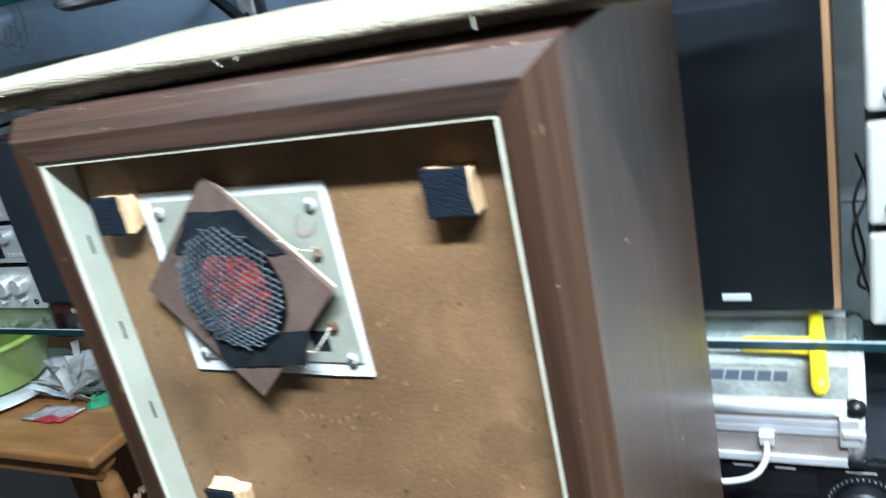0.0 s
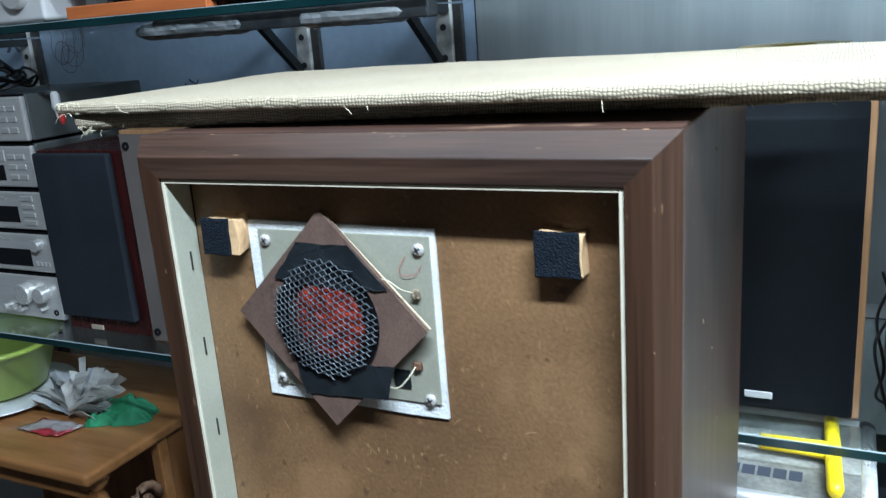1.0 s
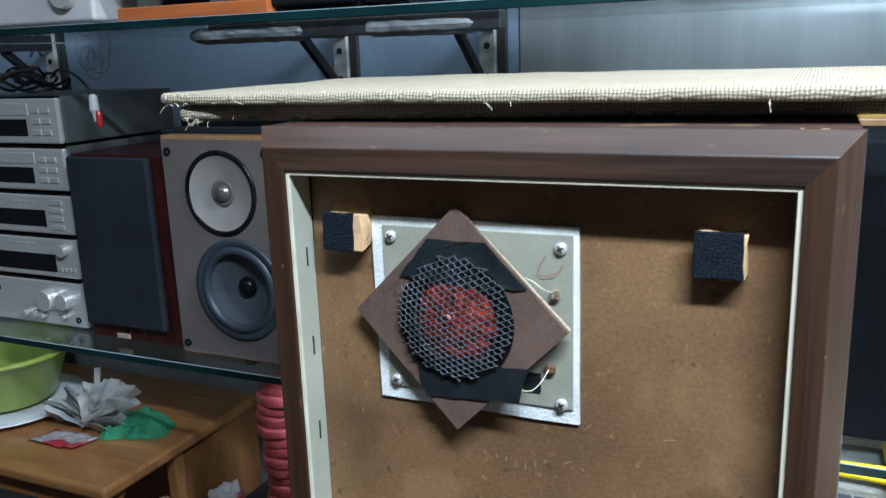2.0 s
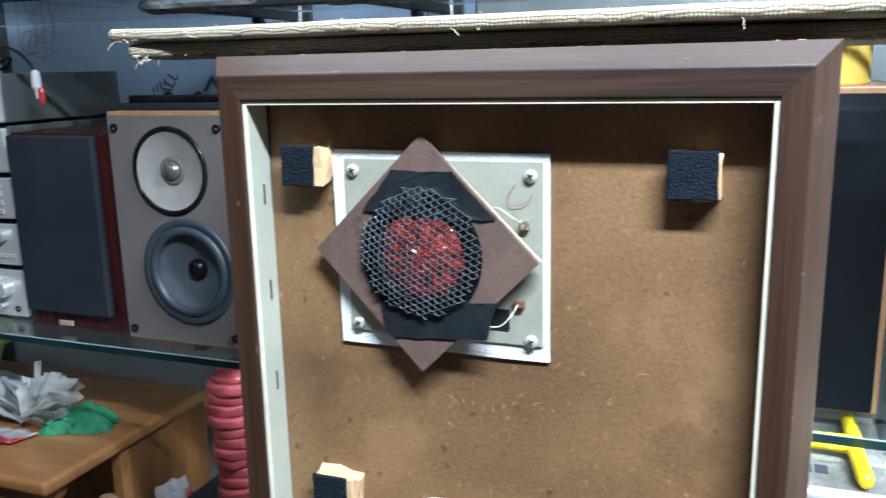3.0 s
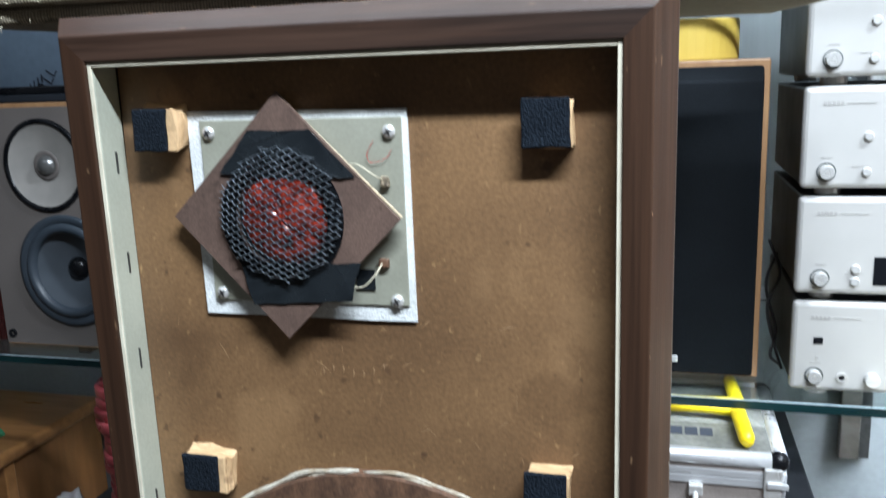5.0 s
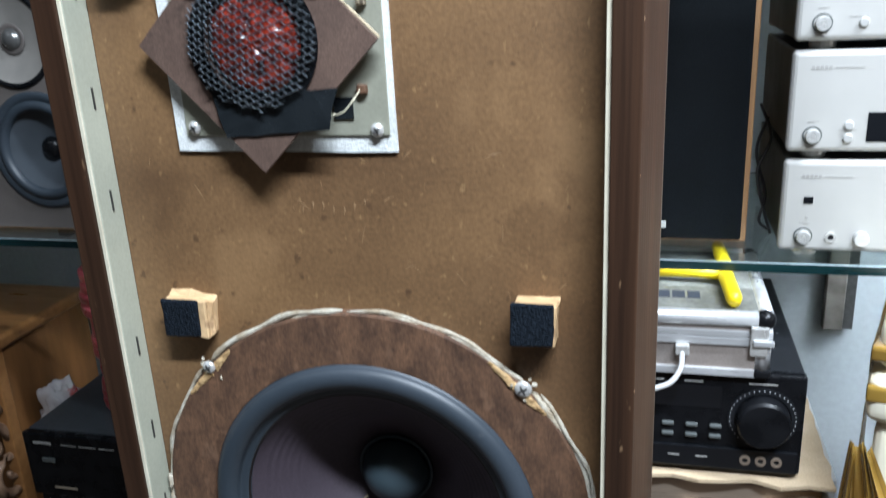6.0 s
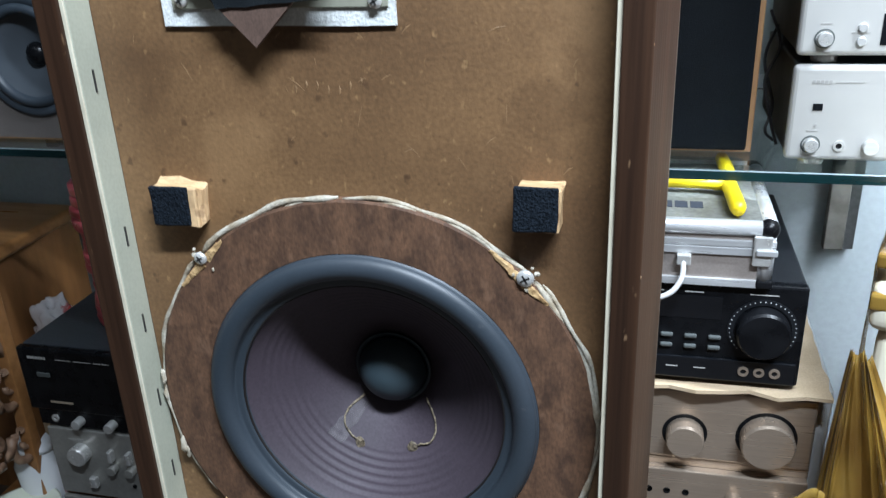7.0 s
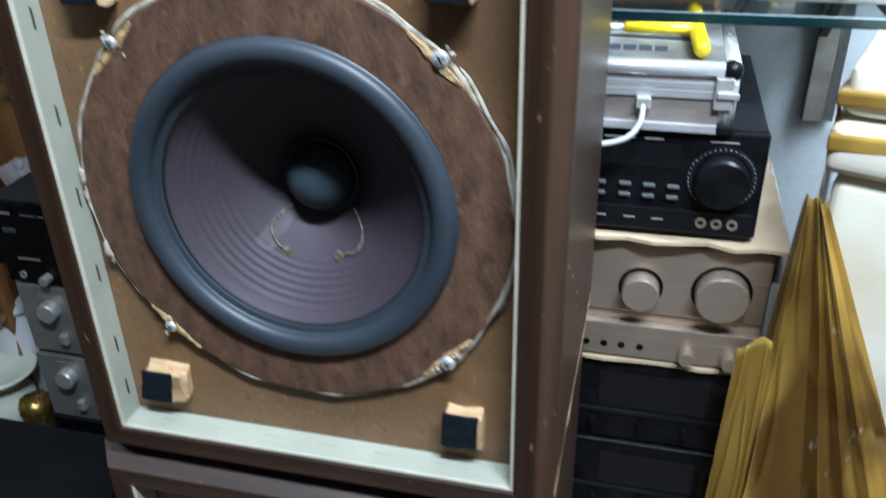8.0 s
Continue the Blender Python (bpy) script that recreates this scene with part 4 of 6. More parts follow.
def woofer(sp):
    cx, cz = 0.001, 0.2515
    yf = 0.0178
    ring = part("woofer_ring", lathe([(0.127, BAF), (0.127, yf + 0.001), (0.128, yf), (0.1655, yf), (0.1672, yf + 0.001), (0.1675, BAF)], 128, "y", (cx, 0, cz), closed=True), M["gasket"], sp, "mottled brown woofer gasket ring")
    roll = [(0.1285, yf + 0.0015), (0.1268, yf - 0.0005)]
    for k in range(13):
        a = math.pi * k / 12
        roll.append((0.1176 + 0.0090 * math.cos(a), yf - 0.0006 - 0.0074 * math.sin(a) + 0.0012 * k / 12))
    roll += [(0.1080, yf + 0.0016), (0.1068, yf + 0.0020), (0.1042, yf + 0.0020), (0.1026, yf + 0.0030), (0.1012, yf + 0.0048), (0.1012, yf + 0.009), (0.128, yf + 0.009)]
    part("surround", lathe(roll, 128, "y", (cx, 0, cz), closed=True), M["rubber"], ring, "dark blue-grey rubber roll surround", smooth=True)
    prof = []
    for k in range(60):
        u = k / 59
        r = 0.1025 - u * (0.1025 - 0.028)
        y = yf + 0.0045 + 0.066 * u ** 0.92
        if 0.066 < r < 0.0945:
            y += 0.0006 * math.sin((r - 0.066) * 2 * math.pi / 0.0047)
        prof.append((r, y))
    part("cone", lathe(prof[:60] + [(0.026, prof[59][1] + 0.003)], 128, "y", (cx, 0, cz), caps=(False, True)), M["cone"], ring, "purple-brown ribbed paper cone", smooth=True)
    part("edge_gap", lathe([(0.1032, yf + 0.0034), (0.1016, yf + 0.0030), (0.1012, yf + 0.0046)], 96, "y", (cx, 0, cz), caps=(False, False)), M["groove"], ring)
    yc = prof[59][1] - 0.001
    part("cap_collar", lathe([(0.0318, yc - 0.0050), (0.0308, yc - 0.0056), (0.0280, yc - 0.0038), (0.0280, yc)], 64, "y", (cx, 0, cz), caps=(False, False)), M["cap"], ring, smooth=True)
    cap = [(0.0280, yc - 0.004)] + [(0.0280 * math.cos(a * math.pi / 20), yc - 0.004 - 0.0250 * math.sin(a * math.pi / 20)) for a in range(1, 10)] + [(0.0005, yc - 0.0291)]
    part("dust_cap", lathe(cap, 64, "y", (cx, 0, cz)), M["cap"], ring, "matt black domed dust cap", smooth=True)
    for sx, sz in ((-1, 1), (1, 1), (-1, -1), (1, -1)):
        screw_head(ring, cx + sx * 0.1178, yf - 0.0005, cz + sz * 0.1180, 0.0062 if sx > 0 else 0.0050)
        mid = math.atan2(sz, sx)
        for side, reach in ((1, 0.17), (-1, 0.13)):
            pts = [(cx + (0.1632 + 0.0022 * k / 8) * math.cos(mid + side * (0.012 + reach * k / 8)), yf - 0.0002, cz + (0.1632 + 0.0022 * k / 8) * math.sin(mid + side * (0.012 + reach * k / 8))) for k in range(9)]
            part("glue_scrap", rough_up(tube(pts, [0.0028 * (1 - k / 9) ** 0.7 + 0.0006 for k in range(9)], 7, flat=0.35), 190, 0.0012, sx + 2 * sz + side), M["tan"], ring, "torn tan glue beside the screw")
        for k in range(4):
            bm = bmesh.new()
            bmesh.ops.create_icosphere(bm, subdivisions=1, radius=0.0015 + 0.0006 * (k % 2))
            for v in bm.verts:
                v.co += Vector((cx + sx * (0.1178 + 0.0085 * math.cos(k * 1.9 + sx)), yf - 0.0004, cz + sz * (0.1180 + 0.0085 * math.sin(k * 1.9 + sz))))
            part("foam_crumb", rough_up(bm, 260, 0.0012, k), M["seal"], ring)
    # lumps of sealing foam squeezed out toward the side strip
    for ang, size in ((176, 0.0042), (181, 0.0034), (197, 0.0048), (200, 0.0036)):
        bm = bmesh.new()
        bmesh.ops.create_icosphere(bm, subdivisions=2, radius=size)
        for v in bm.verts:
            v.co = Vector((v.co.x * 0.6, v.co.y * 0.6, v.co.z * 1.9)) + Vector((cx + 0.1690 * math.cos(radians(ang)), yf + 0.001, cz + 0.1690 * math.sin(radians(ang))))
        part("foam_lump", rough_up(bm, 170, 0.0022, ang), M["seal"], ring, "squeezed-out white foam lump", smooth=True)
    # foam seal round the ring, thick to one side and thin or missing elsewhere
    rnd = random.Random(4)
    for a0, a1, w, rr in ((44, 92, 0.0022, 0.1685), (38, 72, 0.0026, 0.1665), (93, 134, 0.0030, 0.1690), (60, 110, 0.0016, 0.1665), (137, 214, 0.0026, 0.1685),
                          (216, 262, 0.0017, 0.1680), (262, 316, 0.0022, 0.1675), (-40, 42, 0.0032, 0.1672), (-24, 41, 0.0022, 0.1700), (2, 43, 0.0020, 0.1650), (-34, 20, 0.0016, 0.1655), (300, 330, 0.0030, 0.1690), (306, 326, 0.0020, 0.1660)):
        pts, rad = [], []
        steps = int((a1 - a0) * 0.9)
        ph = rnd.random() * 9
        for k in range(steps + 1):
            a = radians(a0 + (a1 - a0) * k / steps)
            r_ = min(rr + 0.0011 * math.sin(k * 0.35 + ph), 0.1712 / max(abs(math.cos(a)), 1e-3))
            pts.append((cx + r_ * math.cos(a), yf + 0.0028 + 0.001 * math.sin(k * 0.23 + ph), cz + r_ * math.sin(a)))
            rad.append(w * (0.75 + 0.4 * noise.noise(Vector((k * 0.21, ph, 0)))) * min(1, 0.35 + 0.25 * min(k, steps - k)))
        part("foam_seal", tube(pts, rad, 7, flat=0.8), M["seal"], ring, "grimy off-white foam seal", smooth=True)
    bm = bmesh.new()
    rows = []
    for i in range(9):
        row = []
        for j in range(5):
            r_ = 0.040 + 0.030 * i / 8
            ang = radians(231 + (j - 2) * (3.4 + 1.2 * noise.noise(Vector((i * 0.7, j * 0.3, 2)))))
            u = (0.1025 - r_) / (0.1025 - 0.028)
            row.append(bm.verts.new((cx + r_ * math.cos(ang), yf + 0.0036 + 0.066 * u ** 0.92, cz + r_ * math.sin(ang))))
        rows.append(row)
    for ra, rb in zip(rows, rows[1:]):
        for j in range(4):
            bm.faces.new((ra[j], ra[j + 1], rb[j + 1], rb[j]))
    part("glue_smear", bm, M["smear"], ring, "thin dried clear glue on the cone", smooth=True)
    for pts in ([(-0.025, -0.026), (-0.036, -0.034), (-0.038, -0.043), (-0.032, -0.052), (-0.024, -0.058)], [(0.028, -0.024), (0.037, -0.034), (0.039, -0.044), (0.034, -0.052), (0.026, -0.055), (0.020, -0.058)]):
        p3 = []
        for px, pz in pts:
            r_ = math.hypot(px, pz)
            u = (0.1025 - r_) / (0.1025 - 0.028)
            p3.append((cx + px, yf + 0.0030 + 0.066 * max(u, 0) ** 0.92 - 0.0012, cz + pz))
        part("lead_wire", rough_up(tube(smooth_path(p3, 10), 0.0008, 6), 300, 0.0006, pts[0][0]), M["lead"], ring, "braided speaker lead glued to the cone")
        e = p3[-1]
        bm = bmesh.new()
        bmesh.ops.create_icosphere(bm, subdivisions=2, radius=0.0042)
        for v in bm.verts:
            v.co = Vector((v.co.x, v.co.y * 0.4, v.co.z * 1.3)) + Vector(e)
        part("glue_blob", rough_up(bm, 200, 0.0015, e[0] * 50), M["lead"], ring)


SZ = 0.590
spk = thing("floor_speaker", (0.0, 0.0, SZ), "dark walnut floor speaker, grille off, brown baffle, taped tweeter", "speaker", "stacked floor speakers")
frame_rails(spk)
cabinet(spk)
rim_strips(spk)
board_ = baffle_board(spk, 0.2515, 0.1295)
# a row of pale rubs below the tweeter plate and stray scratches
rnd = random.Random(31)
for k in range(7):
    x, z = -0.032 + 0.0075 * k, 0.489 + 0.0025 * math.sin(k * 1.3) + 0.0004 * k
    part("scuff", rough_up(tube([(x, BAF, z), (x + 0.0006, BAF - 0.0001, z + 0.003), (x + 0.0002, BAF, z + rnd.uniform(0.005, 0.008))], [0.0003, 0.0008, 0.0002], 6, flat=0.4), 400, 0.0003, k), M["scuff"], board_, "pale rubbed scuff")
for k in range(22):
    x, z, a, l_ = rnd.uniform(-0.15, 0.15), rnd.uniform(0.43, 0.53), rnd.uniform(0.2, 2.9), rnd.uniform(0.004, 0.014)
    pts = [(x + l_ * (q - 1) * 0.5 * math.cos(a), BAF, z + l_ * (q - 1) * 0.5 * math.sin(a) + 0.0006 * (q == 1)) for q in range(3)]
    part("scuff", tube(pts, [0.0002, rnd.uniform(0.0003, 0.0006), 0.0002], 5, flat=0.4), M["scuff"], board_)
for z in (1.232, 1.160, 1.088, 0.975, 0.904, 0.838, 0.770, 0.700, 0.655):
    staple(spk, -RIM + RT, 0.0135, z - SZ)
for x in (-0.135, -0.092, -0.038, 0.012, 0.062, 0.110):
    staple(spk, x, 0.0135, RZ0 + RT, False)
felt_block(spk, -0.1530, 1.2685 - SZ, 0.0258, 0.0290, 0.0085, 1.0, 0.03, 0.0042)
felt_block(spk, 0.1140, 1.2687 - SZ, 0.0300, 0.0300, 0.0100, 2.0, 0.0, 0.001)
felt_block(spk, 0.1128, 1.0262 - SZ, 0.0285, 0.0295, 0.0065, 3.0, 0.03, 0.0005)
felt_block(spk, -0.1440, 1.0155 - SZ, 0.0285, 0.0290, 0.0095, 4.0, 0.0, 0.0042)
felt_block(spk, -0.1515, 0.6765 - SZ, 0.0290, 0.0315, 0.0100, 5.0, 0.20, 0.005)
felt_block(spk, 0.1150, 0.6790 - SZ, 0.0290, 0.0320, 0.0090, 6.0, 0.05, 0.001)
tweeter(spk)
woofer(spk)
# nicks where the veneer is knocked through to pale wood
rnd = random.Random(8)
for k in range(26):
    z = rnd.uniform(0.03, SH - 0.02)
    x, y = rnd.choice(((HW - 0.0006, 0.0160), (HW - 0.0130, -0.0050), (HW + 0.0002 - 0.0012, rnd.uniform(0.03, 0.2))))
    s = rnd.uniform(0.0004, 0.0009)
    bm = bmesh.new()
    bmesh.ops.create_icosphere(bm, subdivisions=1, radius=s)
    for v in bm.verts:
        v.co = Vector((v.co.x * 0.5 + x, v.co.y * 0.5 + y, v.co.z * rnd.uniform(1.2, 2.6) + z))
    part("nick", bm, M["nickwood"], spk)
for k in range(9):
    x = rnd.uniform(-0.19, 0.19)
    bm = bmesh.new()
    bmesh.ops.create_icosphere(bm, subdivisions=1, radius=rnd.uniform(0.0004, 0.0009))
    for v in bm.verts:
        v.co = Vector((v.co.x * 2.5 + x, v.co.y * 0.4 + 0.0155, v.co.z * 0.5 + SH))
    part("nick", bm, M["nickwood"], spk)

low = thing("floor_speaker", (-0.004, -0.004, SZ - SH - 0.002), "second dark walnut floor speaker under the opened one", "speaker", "stacked floor speakers")
frame_rails(low)
cabinet(low)
rim_strips(low)
part("baffle", box(-RIM + RT, RIM - RT, BAF, BAF + 0.015, RZ0 + RT, RZ1 - RT), M["hardboard"], low)

# ---- two cloth grille panels lying across the top ----
def grille_panel(x0, x1, y0, y1, z0, z1, seed, turn, stuff):
    g = thing("grille_panel", ((x0 + x1) / 2, (y0 + y1) / 2, z0), "cream woven cloth grille panel lying flat on the speaker", "speaker grille", "loose grille panels", turn=turn)
    w, d, h = (x1 - x0) / 2, (y1 - y0) / 2, z1 - z0
    bm = box(-w, w, -d, d, 0.0, h, h * 0.42, 4)
    rough_up(bm, 0.1, 0, 0, 0)
    bmesh.ops.subdivide_edges(bm, edges=[e for e in bm.edges if e.calc_length() > 0.1], cuts=60, use_grid_fill=True)
    for v in bm.verts:
        n = noise.noise(Vector((v.co.x * 14, v.co.y * 14, seed)))
        v.co.z += n * 0.0012
        v.co.y += noise.noise(Vector((v.co.x * 30, seed, v.co.z * 90))) * 0.0010
    part("cloth", bm, M[stuff], g, smooth=True)
    return g, w, d, h


g1, w1, d1, h1 = grille_panel(-0.327, 0.350, 0.042, 0.382, 1.3447, 1.3545, 1.0, 0.0, "cloth")
g2, w2, d2, h2 = grille_panel(-0.3359, 0.3301, 0.0853, 0.4193, 1.3312, 1.3442, 7.0, 7.0, "cloth_low")
rnd = random.Random(3)
for g, w, d, h, count in ((g1, w1, d1, h1, 32), (g2, w2, d2, h2, 46)):
    for k in range(count):
        x = rnd.uniform(-w, w)
        if k < 14:
            x = -w + rnd.uniform(0, 0.03)
        ln = rnd.uniform(0.003, 0.010)
        z = rnd.uniform(-0.001, h * 0.5) if g is g2 else rnd.choice((0.001, h))
        p = Vector((x, -d + 0.001, z))
        q = p + Vector((rnd.uniform(-1, 1) * ln, -rnd.uniform(0.001, 0.004), rnd.uniform(-0.9, 0.2) * ln))
        part("loose_thread", tube(smooth_path([p, (p + q) / 2 + Vector((0, -0.001, 0.001)), q], 3), 0.00020, 4), M["thread"], g)
for g, d, pts in ((g1, d1, [(-0.268, 0, 0.004), (-0.262, -0.004, 0.008), (-0.256, -0.004, 0.003), (-0.250, -0.003, 0.001)]),
                  (g2, d2, [(-0.20, 0, 0.0), (-0.185, -0.004, -0.006), (-0.16, -0.003, -0.004)])):
    part("loose_thread", tube(smooth_path([(p[0], -d + p[1], p[2]) for p in pts], 5), 0.00022, 5), M["thread"], g)


# ---- small hi-fi units in a pile on the glass ----
def hifi_foot(parent, x, y, z, h):
    part("foot", lathe([(0.014, z), (0.015, z + h * 0.3), (0.015, z + h)], 20, "z", (x, y, 0)), M["steel"], parent)


def mini_unit(z0, z1, kind):
    u = thing("mini_hifi_unit", (0.352, 0.543, z0), "pearl white mini hi-fi unit with a dark grey case", "stereo unit", "pile of white mini units")
    h, w = z1 - z0, 0.25
    f = 0.010
    part("front_panel", box(0, w, 0, 0.014, f, h, 0.006, 3), M["pearl"], u, "pearl white front panel", smooth=False)
    part("case", box(0.004, w - 0.004, 0.0145, 0.27, f, h - 0.002, 0.003), M["grey_case"], u)
    for fx in (0.035, w - 0.035):
        for fy in (0.03, 0.235):
            hifi_foot(u, fx, fy, 0, f)
    bars(u, 0.021, 0, h - 0.019, [0.0032] * 5, 0.0040, M["mark"], 0.0013)
    bars(u, 0.046, 0, h - 0.0192, [0.030], 0.0012, M["mark"])
    bars(u, 0.022, 0, 0.046, [0.012], 0.0012, M["mark"])
    bars(u, 0.017, 0, 0.0155, [0.019], 0.0012, M["mark"])
    part("knob_ring", lathe([(0.0108, 0.001), (0.0108, -0.0008), (0.0092, -0.0008), (0.0092, 0.001)], 28, "y", (0.0275, 0, 0.0295), closed=True), M["grey_case"], u)
    knob(u, 0.0275, 0, 0.0295, 0.0080, 0.009, M["steel"])
    if kind == "power":
        part("sensor_window", box(0.025, 0.0355, -0.0008, 0.001, 0.070, 0.078), M["black_gloss"], u)
        part("led", lathe([(0.0016, 0), (0.0016, -0.001)], 10, "y", (0.0300, 0, 0.0525)), M["mark"], u)
        part("socket", lathe([(0.0062, 0.001), (0.0062, -0.002), (0.0035, -0.002), (0.0035, 0.001)], 20, "y", (0.0585, 0, 0.0285), closed=True), M["steel"], u)
        part("socket_hole", lathe([(0.0034, -0.0005), (0.001, 0.0008)], 16, "y", (0.0585, 0, 0.0285)), M["black"], u)
        knob(u, 0.0915, 0, 0.0285, 0.0085, 0.009, M["silver"])
    else:
        part("display", box(0.085 if kind == "tuner" else 0.098, 0.20, -0.0008, 0.001, 0.022 if kind == "tuner" else 0.016, 0.056, 0.0004), M["black_gloss"], u)
        for bz in ((0.0415, 0.0265) if kind == "tuner" else (0.0295, 0.070)):
            part("button", lathe([(0.0052, 0.001), (0.0052, -0.003), (0.0042, -0.004)], 18, "y", (0.0655 if kind == "tuner" else 0.070, 0, bz)), M["silver"], u)
        bars(u, 0.055, 0, 0.036, [0.008, 0.010], 0.001, M["mark"])
        if kind == "disc":
            part("tray_front", box(0.098, 0.21, -0.0015, 0.001, 0.066, 0.092, 0.001), M["silver"], u)
    return u


mini_unit(0.878, 1.000, "power")
mini_unit(1.000, 1.126, "tuner")
mini_unit(1.126, 1.2525, "disc")
mini_unit(1.2525, 1.380, "disc")
part_cable = thing("cable_bundle", (0.343, 0.66, MID), "black cables lying behind the mini units", "cable")
for k, pts in enumerate(([(0.0, 0.06, 0.16), (0.012, 0.03, 0.12), (-0.006, 0.0, 0.08), (0.004, -0.02, 0.03), (0.012, -0.03, 0.004)], [(0.012, 0.07, 0.14), (-0.004, 0.04, 0.10), (0.006, 0.0, 0.05), (-0.002, -0.02, 0.02), (0.010, -0.01, 0.004)])):
    part("cord", tube(smooth_path(pts, 8), 0.0020, 8), M["cord"], part_cable)


# ---- speakers on the middle shelf ----
def boxed_speaker(name, at, w, h, d, veneer, cloth, label, inset=0.006, bottom=0.006, chamfer=0.0, badge=None, group="shelf speakers", side=0.0):
    s = thing(name, at, label, "speaker", group)
    part("cabinet", box(0, w, 0.012, d, 0, h, 0.002), veneer, s)
    bm = box(inset, w - inset - side, -0.004, 0.0118, bottom, h - inset, 0.004, 3)
    if chamfer:
        for v in bm.verts:
            if v.co.y < 0.002 and v.co.z > h - inset - 0.01:
                v.co.z -= chamfer
    part("grille", bm, cloth, s)
    if badge:
        bx, bz, bl, bmm = badge
        part("badge", box(bx, bx + bl, -0.0065, -0.0035, bz, bz + 0.009, 0.0008), bmm, s)
    return s


boxed_speaker("shelf_speaker", (0.092, 0.592, MID), 0.23, 0.408, 0.29, M["oak"], M["grille_dark"], "tall brown-veneered speaker behind a black cloth grille", 0.008, 0.006, 0.016, (0.095, 0.022, 0.034, M["pale_mark"]))
boxed_speaker("shelf_speaker", (-1.052, 0.575, MID), 0.214, 0.346, 0.26, M["rosewood"], M["grille"], "dark red rosewood speaker with a blue-black cloth grille", 0.004, 0.030, 0.0, (0.078, 0.010, 0.030, M["gold_mark"]), side=0.020)
two = thing("two_way_speaker", (-0.824, 0.570, MID), "grey-brown two-way speaker, pale upper cone and grey woofer bare", "speaker", "shelf speakers")
W2, H2 = 0.236, 0.382
bm = box(0, 0.010, 0.004, 0.24, 0, H2, 0.001)
box(W2 - 0.010, W2, 0.004, 0.24, 0, H2, 0.001, bm=bm)
box(0.010, W2 - 0.010, 0.004, 0.24, 0, 0.010, 0.001, bm=bm)
box(0.010, W2 - 0.010, 0.004, 0.24, H2 - 0.010, H2, 0.001, bm=bm)
box(0.010, W2 - 0.010, 0.228, 0.24, 0.010, H2 - 0.010, bm=bm)
part("cabinet", bm, M["oak"], two, "light brown veneer cabinet")
bm = holed_panel(bmesh.new(), 0.003, W2 - 0.003, 0.207, H2 - 0.006, 0.118, 0.2885, 0.064, 0.0, 0.014)
holed_panel(bm, 0.003, W2 - 0.003, 0.004, 0.207, 0.138, 0.1255, 0.076, 0.0, 0.014)
part("baffle", bm, M["taupe"], two, "grey-brown painted baffle")


def bare_driver(parent, cx, cz, ro, ri, cone, cap_r, rubber, capm, deep):
    ring = part("driver_ring", lathe([(ro, 0.0), (ro, -0.003), (ro - 0.004, -0.0045), (ri, -0.003), (ri, 0.001)], 64, "y", (cx, 0, cz), closed=True), rubber, parent, smooth=True)
    part("cone", lathe([(ri + 0.001, -0.002), (ri * 0.9, deep * 0.10), (cap_r, deep)], 64, "y", (cx, -0.0005, cz), caps=(False, True)), cone, ring, smooth=True)
    cap = [(cap_r * math.cos(a * math.pi / 16), deep - 0.003 - cap_r * 0.8 * math.sin(a * math.pi / 16)) for a in range(0, 8)] + [(0.0006, deep - 0.003 - cap_r * 0.81)]
    part("dust_cap", lathe(cap, 32, "y", (cx, 0, cz)), capm, ring, smooth=True)
    return ring


bare_driver(two, 0.118, 0.2885, 0.071, 0.063, M["pale_cone"], 0.0155, M["black"], M["alu_dark"], 0.009)
part("cap_ring", lathe([(0.0225, 0.0045), (0.0205, 0.0030), (0.0155, 0.0045)], 40, "y", (0.118, 0, 0.2885), caps=(False, False)), M["taupe"], two, smooth=True)
rg = bare_driver(two, 0.138, 0.1255, 0.088, 0.071, M["grey_cone"], 0.0175, M["rubber"], M["black"], 0.026)
part("inner_roll", lathe([(0.075, -0.0035), (0.072, -0.0075), (0.066, -0.0085), (0.061, -0.0060), (0.060, 0.002)], 64, "y", (0.138, 0, 0.1255), caps=(False, False)), M["rubber"], rg, smooth=True)
for px, pz in ((0.016, 0.356), (0.212, 0.356), (0.016, 0.020), (0.217, 0.020)):
    r_ = part("grille_peg", lathe([(0.0068, 0.001), (0.0068, -0.003), (0.0036, -0.003), (0.0036, 0.001)], 18, "y", (px, 0, pz), closed=True), M["black"], two)
tray = thing("dark_tray", (-0.82, 0.60, MID + H2), "dark purple plastic tray lying on the two-way speaker", "tray")
part("tray", box(0.0, 0.25, 0, 0.20, 0, 0.012, 0.003), M["grille"], tray)
part("rim", box(0.01, 0.24, 0.01, 0.02, 0.012, 0.024, 0.003), M["black"], tray)
for k in range(3):
    part("clip", lathe([(0.006, 0.0), (0.007, 0.012), (0.002, 0.016)], 12, "z", (0.06 + 0.06 * k, 0.05, 0.012)), M["black"], tray)


